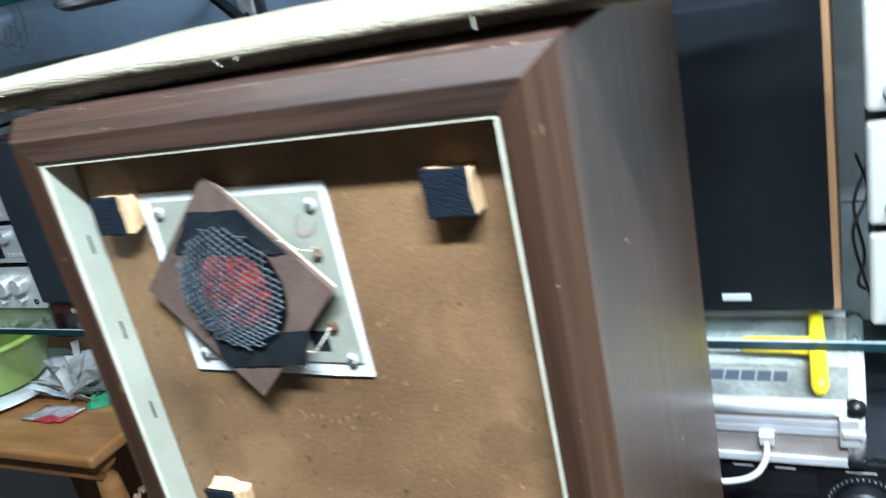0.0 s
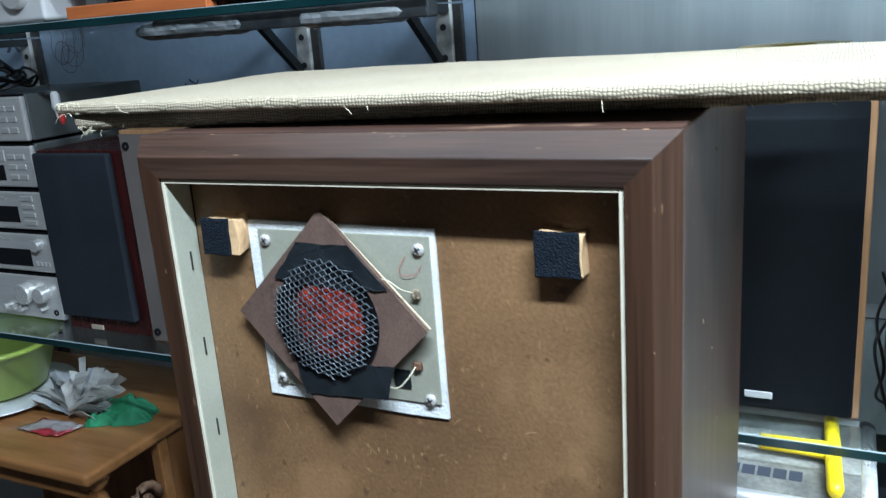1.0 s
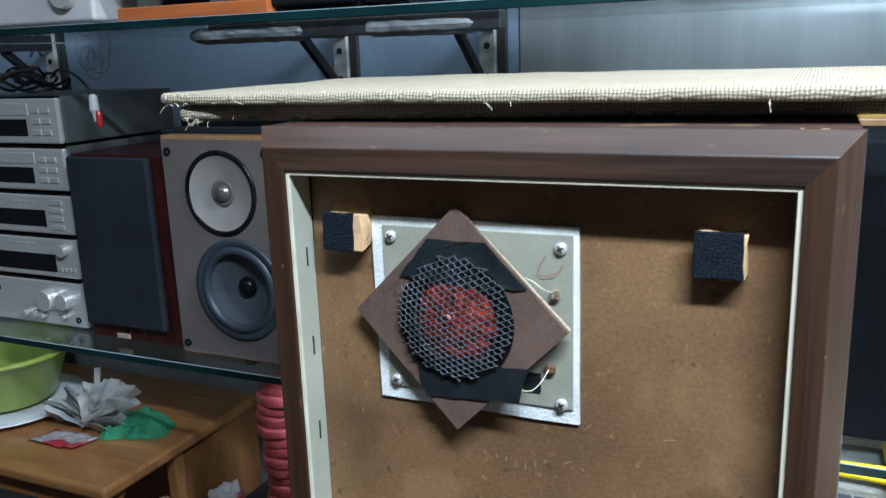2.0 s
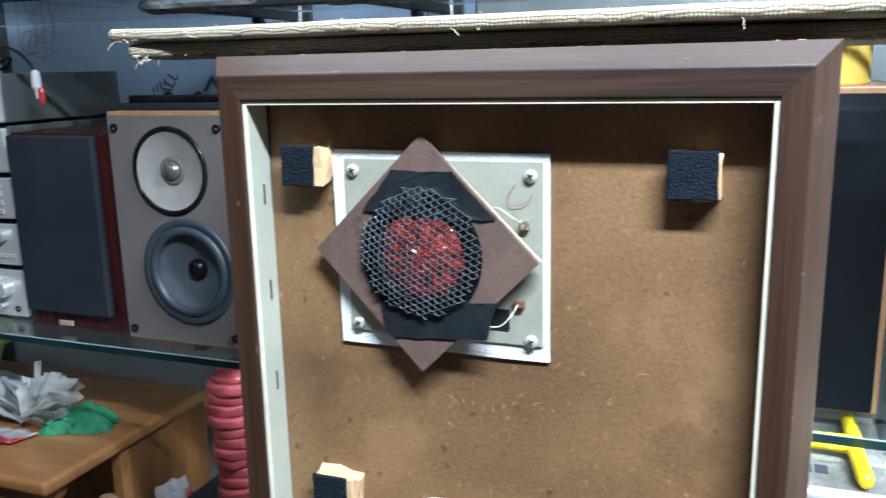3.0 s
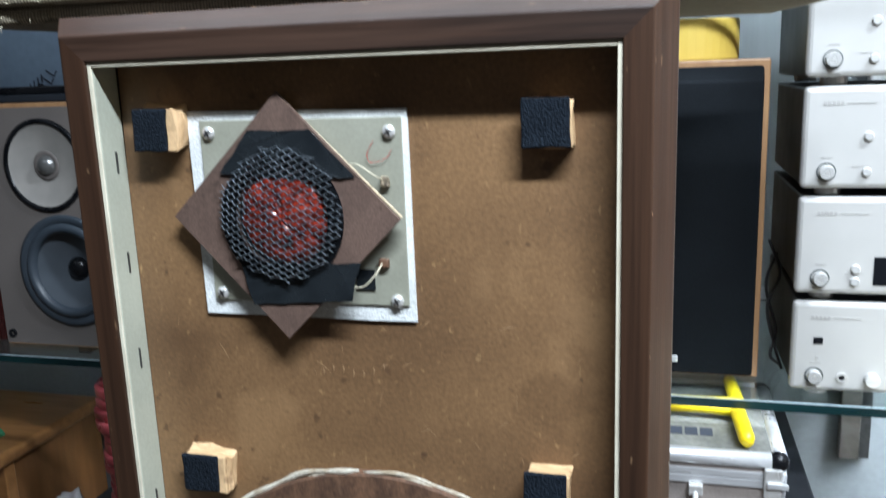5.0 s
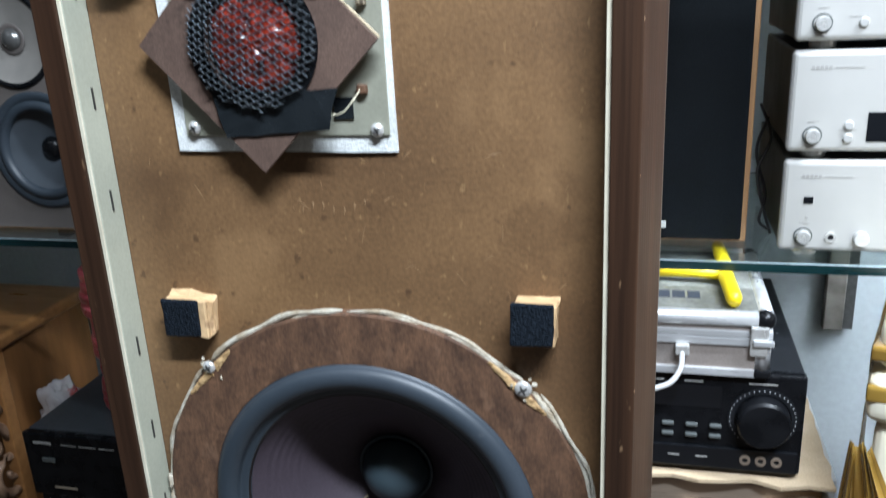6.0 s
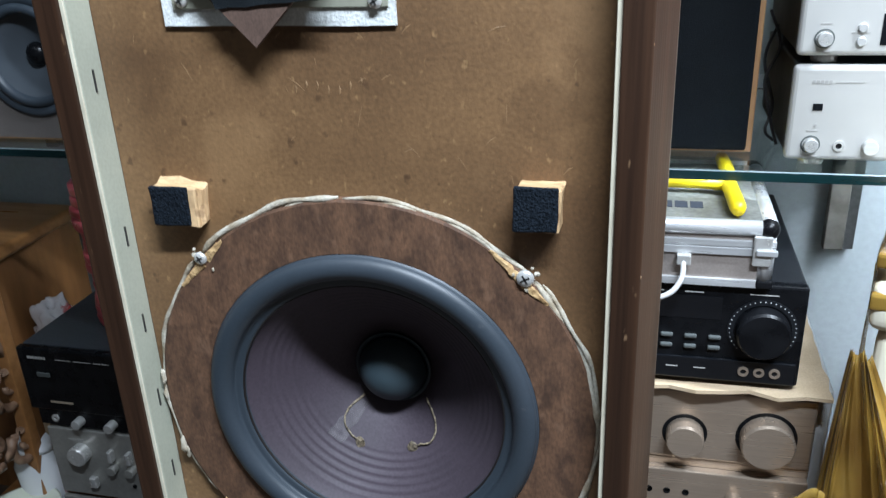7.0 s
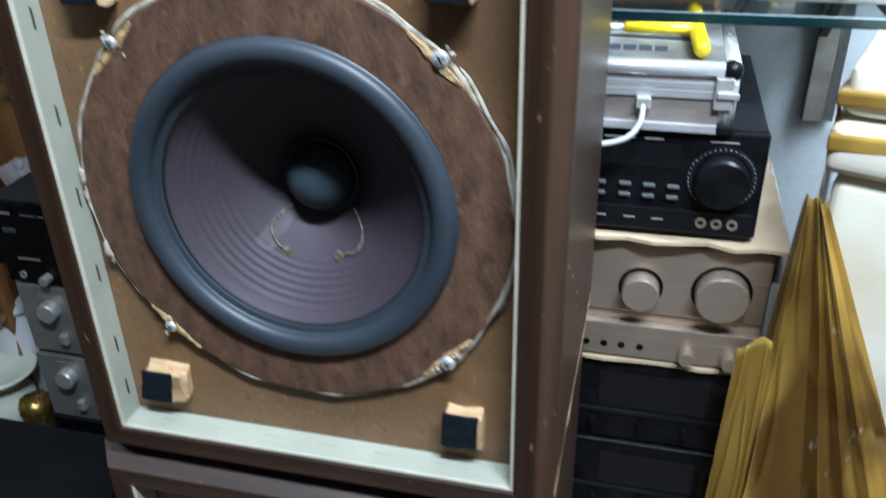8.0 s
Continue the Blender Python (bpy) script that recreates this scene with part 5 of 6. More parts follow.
# ---- silver component pile ----
def slim_unit(z0, z1, w, kind, d=0.30):
    u = thing("slim_stereo_unit", (-1.083, 0.60, z0), "slim silver stereo unit with a dark display", "stereo unit", "pile of silver stereo units")
    h = z1 - z0
    part("case", box(-w, 0, 0.012, d, 0.004, h - 0.002, 0.003), M["grey_case"] if kind != "top" else M["grey_case"], u)
    part("front_panel", box(-w, 0, 0, 0.0118, 0.004, h - 0.004, 0.004, 2), M["silver"], u, "brushed silver front panel")
    for fx in (-w + 0.03, -0.03):
        for fy in (0.03, d - 0.04):
            part("foot", box(fx - 0.01, fx + 0.01, fy, fy + 0.02, 0, 0.0042), M["black"], u)
    part("shadow_gap", box(-w + 0.004, -0.004, 0.002, 0.0116, h - 0.0042, h - 0.0005), M["black"], u)
    if kind == "disc":
        part("tray_front", box(-w + 0.03, -0.075, -0.0015, 0.001, h * 0.62, h * 0.86, 0.001), M["silver"], u)
        part("display", box(-w + 0.03, -0.082, -0.0008, 0.001, h * 0.20, h * 0.54), M["black_gloss"], u)
        for k in range(6):
            part("button", box(-0.066 + (k % 2) * 0.026, -0.046 + (k % 2) * 0.026, -0.0022, 0.001, h * (0.22 + 0.22 * (k // 2)), h * (0.33 + 0.22 * (k // 2)), 0.001), M["silver"], u)
    elif kind == "tape":
        part("display", box(-w + 0.03, -0.068, -0.0008, 0.001, h * 0.22, h * 0.60), M["black_gloss"], u)
        for k in range(4):
            part("button", box(-0.055, -0.022, -0.0022, 0.001, h * (0.16 + 0.19 * k), h * (0.27 + 0.19 * k), 0.001), M["silver"], u)
        bars(u, -0.16, 0, h * 0.78, [0.014, 0.010, 0.012, 0.014], 0.003, M["mark"], 0.004)
    elif kind == "tuner":
        part("display", box(-w + 0.03, -0.058, -0.0008, 0.001, h * 0.18, h * 0.58), M["black_gloss"], u)
        knob(u, -0.033, 0, h * 0.70, 0.012, 0.012, M["silver"])
        for k in range(4):
            part("button", box(-0.050 + k * 0.011, -0.042 + k * 0.011, -0.0022, 0.001, h * 0.2, h * 0.3, 0.001), M["silver"], u)
        bars(u, -0.17, 0, h * 0.80, [0.02, 0.016, 0.018], 0.003, M["mark"], 0.004)
    elif kind == "amp":
        knob(u, -0.085, 0, h * 0.60, 0.021, 0.022, M["steel"])
        knob(u, -0.040, 0, h * 0.60, 0.016, 0.020, M["steel"])
        for k in range(3):
            knob(u, -0.150 + k * 0.022, 0, h * 0.26, 0.007, 0.016, M["steel"])
        part("lever", tube([(-0.045, 0, h * 0.28), (-0.045, -0.016, h * 0.28)], 0.004, 10), M["steel"], u)
        part("socket", lathe([(0.006, 0.001), (0.006, -0.002), (0.003, -0.002), (0.003, 0.001)], 18, "y", (-0.019, 0, h * 0.2), closed=True), M["black"], u)
        part("display", box(-w + 0.02, -w + 0.045, -0.0008, 0.001, h * 0.66, h * 0.76), M["black_gloss"], u)
    return u


for z0, z1, kd in ((MID, 0.976, "amp"), (0.976, 1.062, "tuner"), (1.062, 1.146, "tape"), (1.146, 1.234, "disc"), (1.234, 1.326, "disc")):
    slim_unit(z0, z1, 0.27, kd)
lead = thing("signal_lead", (-1.10, 0.60, 1.326), "tangled black signal lead with white and red plugs hanging", "cable")
for k in range(3):
    pts = [(-0.20 + 0.05 * math.cos(a * 0.9 + k) - k * 0.02 + 0.012 * a, 0.08 + 0.05 * math.sin(a * 0.9 + k), 0.006 + 0.012 * k + 0.010 * (a % 3)) for a in range(12)]
    part("cord", tube(smooth_path(pts, 5), 0.0032, 7), M["cord"], lead)
part("cord", tube(smooth_path([(-0.10, 0.10, 0.03), (-0.02, 0.05, 0.045), (0.05, 0.02, 0.035), (0.095, 0.002, 0.015), (0.108, 0.0, -0.002)], 8), 0.0026, 8), M["cord"], lead)
part("plug", lathe([(0.004, 0.002), (0.0075, -0.004), (0.0085, -0.026), (0.0045, -0.034), (0.003, -0.046)], 16, "z", (0.109, 0.0, 0.0)), M["white"], lead)
part("plug", lathe([(0.004, -0.022), (0.0055, -0.028), (0.0055, -0.044), (0.003, -0.050)], 14, "z", (0.120, -0.002, -0.006)), M["red_tip"], lead)

# ---- what stands on the high shelf ----
stand = thing("cherry_unit", (-0.85, 0.512, TOP), "orange cherry-wood cabinet on short black posts over a base board", "cabinet")
part("base_board", box(0.025, 0.306, 0.0, 0.24, 0, 0.020, 0.002), M["cherry"], stand)
part("body", box(0.025, 0.306, 0.0, 0.24, 0.062, 0.26, 0.012, 3), M["cherry"], stand)
for px in (0.06, 0.200, 0.285):
    part("post", box(px - 0.010, px + 0.010, 0.02, 0.045, 0.020, 0.062), M["grey_case"], stand)
part("inner_block", box(0.045, 0.29, 0.08, 0.22, 0.020, 0.062), M["black"], stand)


def cube_speaker(x, w):
    c = thing("satellite_speaker", (x, 0.522, TOP), "small black satellite speaker with a cloth grille", "speaker", "black satellite speakers")
    part("cabinet", box(0, w, 0.012, 0.17, 0, 0.21, 0.003), M["black"], c)
    part("grille", box(0.004, w - 0.004, 0, 0.0118, 0.008, 0.205, 0.005, 3), M["grille_dark"], c)
    bars(c, w * 0.36, -0.0002, 0.024, [0.0048] * 7, 0.007, M["pale_mark"], 0.0008)


cube_speaker(-0.552, 0.146)
cube_speaker(-0.178, 0.150)
deck = thing("black_receiver", (-0.398, 0.530, TOP), "black stereo receiver with a large silver volume knob", "stereo unit")
part("case", box(0, 0.214, 0.012, 0.24, 0.006, 0.14, 0.003), M["black"], deck)
part("front_panel", box(0, 0.214, 0, 0.0118, 0.006, 0.138, 0.003), M["black_gloss"], deck)
for fx in (0.03, 0.185):
    for fy in (0.03, 0.2):
        part("foot", lathe([(0.012, 0), (0.012, 0.0062)], 16, "z", (fx, fy, 0)), M["black"], deck)
knob(deck, 0.178, 0, 0.056, 0.025, 0.022, M["silver"])
part("socket", lathe([(0.007, 0.001), (0.007, -0.002), (0.0035, -0.002), (0.0035, 0.001)], 18, "y", (0.186, 0, 0.019), closed=True), M["mark"], deck)
bars(deck, 0.165, 0, 0.019, [0.010], 0.0015, M["mark"])
part("pen_arm", tube([(0.172, -0.024, 0.066), (0.208, -0.026, 0.030)], 0.0042, 8), M["black"], deck)
rus = thing("russet_speaker", (0.004, 0.525, TOP), "russet speaker with a white-ringed bare driver", "speaker")
part("cabinet", box(0, 0.170, 0, 0.20, 0, 0.24, 0.004), M["russet"], rus)
part("driver_ring", lathe([(0.060, 0.001), (0.060, -0.004), (0.055, -0.006), (0.046, -0.004), (0.046, 0.001)], 48, "y", (0.083, 0, 0.083), closed=True), M["white"], rus, "white driver ring", smooth=True)
part("cone", lathe([(0.046, -0.002), (0.018, 0.0), (0.001, -0.004)], 40, "y", (0.083, -0.003, 0.083), caps=(False, True)), M["rubber"], rus, smooth=True)
for px in (0.024, 0.142):
    part("peg", lathe([(0.005, 0.001), (0.005, -0.008), (0.003, -0.010)], 14, "y", (px, 0, 0.022)), M["white"], rus)
bars(rus, 0.062, 0, 0.0125, [0.006] * 5, 0.006, M["pale_mark"], 0.0012)
wh = thing("white_player", (0.203, 0.520, TOP), "white disc player with round buttons", "stereo unit")
part("case", box(0, 0.43, 0, 0.26, 0.006, 0.095, 0.004), M["white"], wh)
part("base", box(0.004, 0.426, 0.003, 0.25, 0.0, 0.0058), M["grey_case"], wh)
part("button", lathe([(0.0085, 0.001), (0.0085, -0.002), (0.0065, -0.002), (0.0065, 0.001)], 24, "y", (0.022, 0, 0.020), closed=True), M["mark"], wh)
part("socket", box(0.044, 0.053, -0.0008, 0.001, 0.016, 0.025), M["black"], wh)
for k in range(7):
    part("button", lathe([(0.0024, 0.001), (0.0024, -0.001)], 10, "y", (0.11 + 0.022 * k, 0, 0.016)), M["mark"], wh)
wl = thing("white_player", (-1.146, 0.515, TOP), "white player with a round dial", "stereo unit")
part("case", box(0, 0.27, 0, 0.26, 0.004, 0.11, 0.006, 3), M["white"], wl)
for fx in (0.03, 0.24):
    part("foot", box(fx - 0.012, fx + 0.012, 0.03, 0.2, 0, 0.0042), M["black"], wl)
knob(wl, 0.215, 0, 0.050, 0.026, 0.014, M["silver"])
part("slot", box(0.04, 0.15, -0.0008, 0.001, 0.050, 0.056), M["mark"], wl)
part("button", lathe([(0.007, 0.001), (0.007, -0.003)], 16, "y", (0.17, 0, 0.05)), M["mark"], wl)

# ---- right-hand pile below the glass ----
rcv = thing("black_av_receiver", (-0.054, 0.459, 0.624), "black receiver with a big round volume knob, lying on cardboard", "stereo unit")
part("case", box(0, 0.44, 0.016, 0.34, 0.004, 0.133, 0.003), M["black_metal"], rcv)
part("front_panel", box(0, 0.44, 0, 0.0158, 0.004, 0.136, 0.003), M["black"], rcv)
part("lower_ledge", box(0, 0.436, -0.004, 0.0, 0.006, 0.036, 0.0015), M["black_gloss"], rcv)
part("knob_well", lathe([(0.040, 0.001), (0.040, -0.0012), (0.033, -0.0012), (0.033, 0.001)], 48, "y", (0.393, 0, 0.078), closed=True), M["black_metal"], rcv)
part("volume_knob", lathe([(0.0305, 0), (0.0305, -0.018), (0.028, -0.021), (0.004, -0.021)], 48, "y", (0.393, 0, 0.078)), M["black"], rcv, "glossy black volume knob")
bm = bmesh.new()
for k in range(31):
    a = radians(-45 + k * 9)
    box(0.393 + 0.0375 * math.cos(a) - 0.0006, 0.393 + 0.0375 * math.cos(a) + 0.0006, -0.0014, 0.0, 0.078 + 0.0375 * math.sin(a) - 0.0006, 0.078 + 0.0375 * math.sin(a) + 0.0006, bm=bm)
part("dial_marks", bm, M["pale_mark"], rcv)
for r_ in range(2):
    for k, x in enumerate((0.245, 0.275, 0.303, 0.331)):
        part("button", box(x + 0.001, x + 0.016, -0.005, 0.0, 0.048 + r_ * 0.014, 0.0535 + r_ * 0.014, 0.002), M["grey_case"], rcv, "grey push button")
for x in (0.25, 0.285, 0.318):
    bars(rcv, x, -0.004, 0.022, [0.014], 0.0012, M["mark"])
part("display", box(0.22, 0.345, -0.0006, 0.0, 0.088, 0.118), M["black_gloss"], rcv)
bars(rcv, 0.255, 0, 0.123, [0.022, 0.004, 0.022], 0.0012, M["mark"], 0.01)
bars(rcv, 0.375, 0, 0.124, [0.032], 0.0012, M["mark"])
for k in range(3):
    part("socket", lathe([(0.0065, -0.003), (0.0065, -0.006), (0.0035, -0.006), (0.0035, -0.003)], 18, "y", (0.376 + k * 0.018, 0, 0.022), closed=True), M["champagne"], rcv)
for fx in (0.04, 0.40):
    part("foot", box(fx - 0.015, fx + 0.015, 0.03, 0.28, 0, 0.0042), M["black"], rcv)


def cardboard(at, w, d, seed, label):
    c = thing("cardboard_sheet", at, label, "cardboard")
    bm = box(0, w, 0, d, 0, 0.005)
    rough_up(bm, 0.1, 0, 0, 14)
    for v in bm.verts:
        v.co.z += max(0, noise.noise(Vector((v.co.x * 9, v.co.y * 9, seed)))) * 0.002 * (1 if v.co.y < 0.05 or v.co.x > w - 0.06 else 0)
        if v.co.y < 0.004:
            v.co.y += noise.noise(Vector((v.co.x * 40, seed, 1))) * 0.012 + noise.noise(Vector((v.co.x * 130, seed, 2))) * 0.006
        if v.co.x > w - 0.004:
            v.co.x += noise.noise(Vector((v.co.y * 30, seed, 4))) * 0.010
    part("sheet", bm, M["card"], c)


cardboard((-0.05, 0.448, 0.615), 0.478, 0.37, 2.0, "torn brown cardboard under the black receiver")
amp = thing("champagne_amplifier", (-0.024, 0.463, 0.433), "champagne aluminium amplifier with two big knobs", "stereo unit")
part("case", box(0, 0.435, 0.016, 0.34, 0.006, 0.172, 0.003), M["white"], amp)
part("front_panel", box(0, 0.44, 0, 0.0158, 0.070, 0.1735, 0.003, 3), M["champagne"], amp)
part("ledge", box(0, 0.44, 0.004, 0.0158, 0.056, 0.0695), M["champagne"], amp)
part("lower_panel", box(0, 0.44, -0.008, 0.0158, 0.004, 0.0555, 0.002), M["champagne"], amp)
for x, z, r in ((0.285, 0.110, 0.0235), (0.384, 0.114, 0.0325)):
    part("knob_seat", lathe([(r + 0.0045, 0.001), (r + 0.0045, -0.001), (r - 0.002, -0.001), (r - 0.002, 0.001)], 40, "y", (x, 0, z), closed=True), M["black"], amp)
    knob(amp, x, 0, z, r, 0.024, M["champagne"], n=40)
for x in (0.352, 0.405):
    knob(amp, x, -0.008, 0.020, 0.0105, 0.016, M["champagne"])
for x in (0.245, 0.268, 0.292, 0.222):
    part("socket", lathe([(0.0045, 0.001), (0.0045, -0.001), (0.002, 0.0)], 16, "y", (x, -0.008, 0.022)), M["black"], amp)
for fx in (0.04, 0.40):
    part("foot", box(fx - 0.015, fx + 0.015, 0.03, 0.28, 0, 0.0062), M["black"], amp)
cardboard((-0.06, 0.455, 0.4275), 0.47, 0.36, 5.0, "thin brown cardboard under the champagne amplifier")


def cassette_deck(z0, z1, x, y, label):
    k_ = thing("cassette_deck", (x, y, z0), label, "stereo unit", "black decks in a pile")
    h = z1 - z0
    part("case", box(0, 0.43, 0.012, 0.33, 0.004, h, 0.003), M["black_metal"], k_)
    part("front_panel", box(0, 0.43, 0, 0.0118, 0.004, h - 0.001, 0.002), M["black"], k_)
    # paler strip paints the highlight line along the deck's top
    part("top_edge_highlight", box(0.002, 0.428, -0.002, 0.0, h - 0.0055, h - 0.002, 0.0008), M["dusty_sheen_top"], k_)
    part("window", box(0.25, 0.40, -0.0008, 0.0, h * 0.42, h * 0.82), M["black_gloss"], k_)
    part("ledge", box(0.0, 0.43, -0.003, 0.0, h * 0.34, h * 0.38), M["black_metal"], k_)
    for kx in (0.245, 0.31, 0.37):
        part("lever", box(kx - 0.004, kx + 0.004, -0.010, 0.0, h * 0.16, h * 0.28, 0.001), M["black"], k_)
    for fx in (0.04, 0.39):
        part("foot", box(fx - 0.015, fx + 0.015, 0.03, 0.28, 0, 0.0042), M["black"], k_)


cassette_deck(0.285, 0.431, -0.03, 0.462, "black cassette deck in a pile of stereo units")
cassette_deck(0.142, 0.285, -0.02, 0.462, "black cassette deck in a pile of stereo units")
cassette_deck(-0.005, 0.142, -0.025, 0.465, "black cassette deck in a pile of stereo units")
cassette_deck(FLOOR, -0.005, -0.025, 0.465, "black cassette deck at the foot of the pile")

case = thing("aluminium_case", (0.05, 0.449, 0.760), "small aluminium tool case with black corners, lid shut", "case")
CW, CD, CH = 0.293, 0.215, 0.080
part("body", box(0.004, CW - 0.004, 0.004, CD - 0.004, 0.002, 0.050, 0.002), M["case_face"], case, "scuffed taupe laminate body")
part("lid", box(0.004, CW - 0.004, 0.004, CD - 0.004, 0.0505, CH - 0.004, 0.002), M["case_face"], case)
part("lid_face", box(0.016, CW - 0.016, 0.016, CD - 0.016, CH - 0.004, CH - 0.0015, 0.0008), M["case_top"], case, "dusty grey lid face")
for z0, z1 in ((0.0, 0.010), (0.040, 0.050), (0.0505, 0.059)):
    part("edge_trim", box(0.001, CW - 0.001, 0.001, CD - 0.001, z0, z1, 0.001), M["alu"], case)
for a, b in (((0.018, 0.008, CH - 0.008), (CW - 0.018, 0.008, CH - 0.008)), ((0.018, CD - 0.008, CH - 0.008), (CW - 0.018, CD - 0.008, CH - 0.008)), ((0.008, 0.018, CH - 0.008), (0.008, CD - 0.018, CH - 0.008)), ((CW - 0.008, 0.018, CH - 0.008), (CW - 0.008, CD - 0.018, CH - 0.008))):
    part("lid_rail", tube([a, b], 0.0095, 12), M["alu"], case, "rounded aluminium lid rail", smooth=True)
for x in (0.010, CW - 0.010):
    for y in (0.010, CD - 0.010):
        bm = bmesh.new()
        bmesh.ops.create_icosphere(bm, subdivisions=3, radius=0.0122)
        for v in bm.verts:
            v.co += Vector((x, y, CH - 0.009))
        part("corner", bm, M["black"], case, smooth=True)
        part("corner", box(x - 0.010, x + 0.010, y - 0.010, y + 0.010, -0.0005, 0.011, 0.003), M["black"], case)
for x in (0.062, CW - 0.016):
    la = part("latch", box(x - 0.010, x + 0.010, -0.004, 0.003, 0.030, 0.066, 0.0015), M["steel"], case, "steel latch")
    part("hasp", box(x - 0.007, x + 0.016, -0.0075, -0.0042, 0.044, 0.051, 0.001), M["alu"], la)
for x in (0.011, CW - 0.011):
    for y in (0.011, CD - 0.011):
        part("corner_post", tube([(x, y, 0.004), (x, y, CH - 0.012)], 0.0105, 16), M["alu"], case, "rounded aluminium corner", smooth=True)
hx = 0.145
hd = part("handle", tube(smooth_path([(hx - 0.048, -0.003, 0.034), (hx - 0.048, -0.016, 0.014), (hx - 0.038, -0.026, -0.004), (hx - 0.005, -0.029, -0.010), (hx + 0.030, -0.026, -0.002), (hx + 0.045, -0.016, 0.014), (hx + 0.047, -0.003, 0.034)], 6), 0.0033, 10), M["white"], case, "white carrying handle", smooth=True)
for x in (hx - 0.048, hx + 0.047):
    part("handle_mount", box(x - 0.008, x + 0.008, -0.007, 0.003, 0.028, 0.040, 0.001), M["steel"], case)
bm = bmesh.new()
for k in range(5):
    box(0.126 + k * 0.018, 0.141 + k * 0.018, 0.050, 0.072, CH - 0.0015, CH - 0.0009, bm=bm)
part("lettering", bm, M["blue_mark"], case)
ham = thing("plastic_hammer", (0.296, 0.55, 0.760 + CH), "bright yellow plastic hammer with a steel shaft lying on the case", "hammer")
part("head", tube([(-0.006, 0.095, 0.010), (-0.005, 0.085, 0.010), (-0.001, 0.0, 0.011), (0.003, -0.075, 0.010), (0.003, -0.084, 0.009)], [0.006, 0.0085, 0.0095, 0.0095, 0.007], 14), M["yellow"], ham, smooth=True)
part("grip", tube([(0.0, 0.004, 0.011), (-0.035, 0.006, 0.011), (-0.085, 0.008, 0.010)], [0.0085, 0.0068, 0.0068], 14), M["yellow"], ham, smooth=True)
part("shaft", tube([(-0.084, 0.008, 0.010), (-0.20, 0.013, 0.007)], 0.0045, 12), M["steel"], ham, smooth=True)
roll = thing("tape_roll", (0.225, 0.70, MID + 0.408), "yellow plastic tape roll standing on the tall speaker", "tape roll")
part("roll", lathe([(0.028, 0.0), (0.066, 0.0), (0.067, 0.002), (0.067, 0.050), (0.066, 0.052), (0.028, 0.052)], 40, "z", closed=True), M["yellow_roll"], roll, smooth=False)

fb = box(0.421, 0.437, 0.49, 0.76, FLOOR, 0.606, 0.002)
solid("foam_board", fb, M["white"], "white foam board standing beside the champagne amplifier", "foam board")

# ---- tall parcel in amber film ----
pk = thing("wrapped_parcel", (0.581, 0.457, FLOOR), "tall white foam parcel loosely wound in amber packing film", "parcel", turn=-18)
for z0, z1, g_ in ((0.02, 0.60, 0.0), (0.602, 0.900, -0.004), (0.904, 0.962, 0.010), (0.966, 1.019, 0.004)):
    bm = box(-0.113 - g_, 0.20, -0.113 - g_, 0.12, z0, z1, 0.014, 3)
    part("foam_block", rough_up(bm, 18, 0.004, z0, 2), M["foam_white"], pk, "white foam block", smooth=True)
part("base_block", box(-0.11, 0.20, -0.11, 0.12, 0.0, 0.02), M["card"], pk)


def film_sheet(place, out, folds, seed, deep=0.010, nu=110, nv=60):
    """Thin film over place(u, v): pleats that fan out from its gathered top, pushed out along `out`."""
    bm = bmesh.new()
    grid = []
    for i in range(nu + 1):
        col = []
        for j in range(nv + 1):
            u, v = i / nu, j / nv
            p = Vector(place(u, v))
            wob = u * folds + 0.35 * noise.noise(Vector((u * 3, v * 1.8, seed))) + 1.1 * noise.noise(Vector((u * 1.6, v * 0.9, seed + 4)))
            saw = abs((wob % 1.0) - 0.35) / 0.65
            fine = noise.noise(Vector((u * folds * 1.8, v * 5, seed + 3)))
            open_ = 0.25 + 0.75 * (1 - v)
            col.append(bm.verts.new(p + Vector(out) * (deep * open_ * saw * (0.5 + 0.8 * abs(noise.noise(Vector((u * 2.0, v * 1.3, seed + 8))))) + 0.0022 * fine + 0.014 * open_ * max(0.0, 0.6 - 3.0 * abs(noise.noise(Vector((u * 3.2 + v * 2.6, v * 3.4 - u * 2.0, seed + 6))))))))
        grid.append(col)
    for i in range(nu):
        for j in range(nv):
            bm.faces.new((grid[i][j], grid[i + 1][j], grid[i + 1][j + 1], grid[i][j + 1]))
    bmesh.ops.solidify(bm, geom=bm.faces[:], thickness=0.0006)
    return bm


def torn(u, seed):
    return 0.016 * noise.noise(Vector((u * 3, seed, 1))) + 0.006 * noise.noise(Vector((u * 9, seed, 2)))


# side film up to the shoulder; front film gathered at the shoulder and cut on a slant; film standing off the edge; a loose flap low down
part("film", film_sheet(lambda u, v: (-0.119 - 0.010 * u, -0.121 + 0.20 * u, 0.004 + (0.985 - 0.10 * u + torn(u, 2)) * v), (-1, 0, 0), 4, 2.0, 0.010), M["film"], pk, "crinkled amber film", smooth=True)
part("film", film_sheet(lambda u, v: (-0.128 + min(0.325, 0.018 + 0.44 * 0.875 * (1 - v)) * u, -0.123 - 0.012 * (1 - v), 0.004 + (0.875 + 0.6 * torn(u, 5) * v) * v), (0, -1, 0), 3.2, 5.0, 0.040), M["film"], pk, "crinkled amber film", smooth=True)
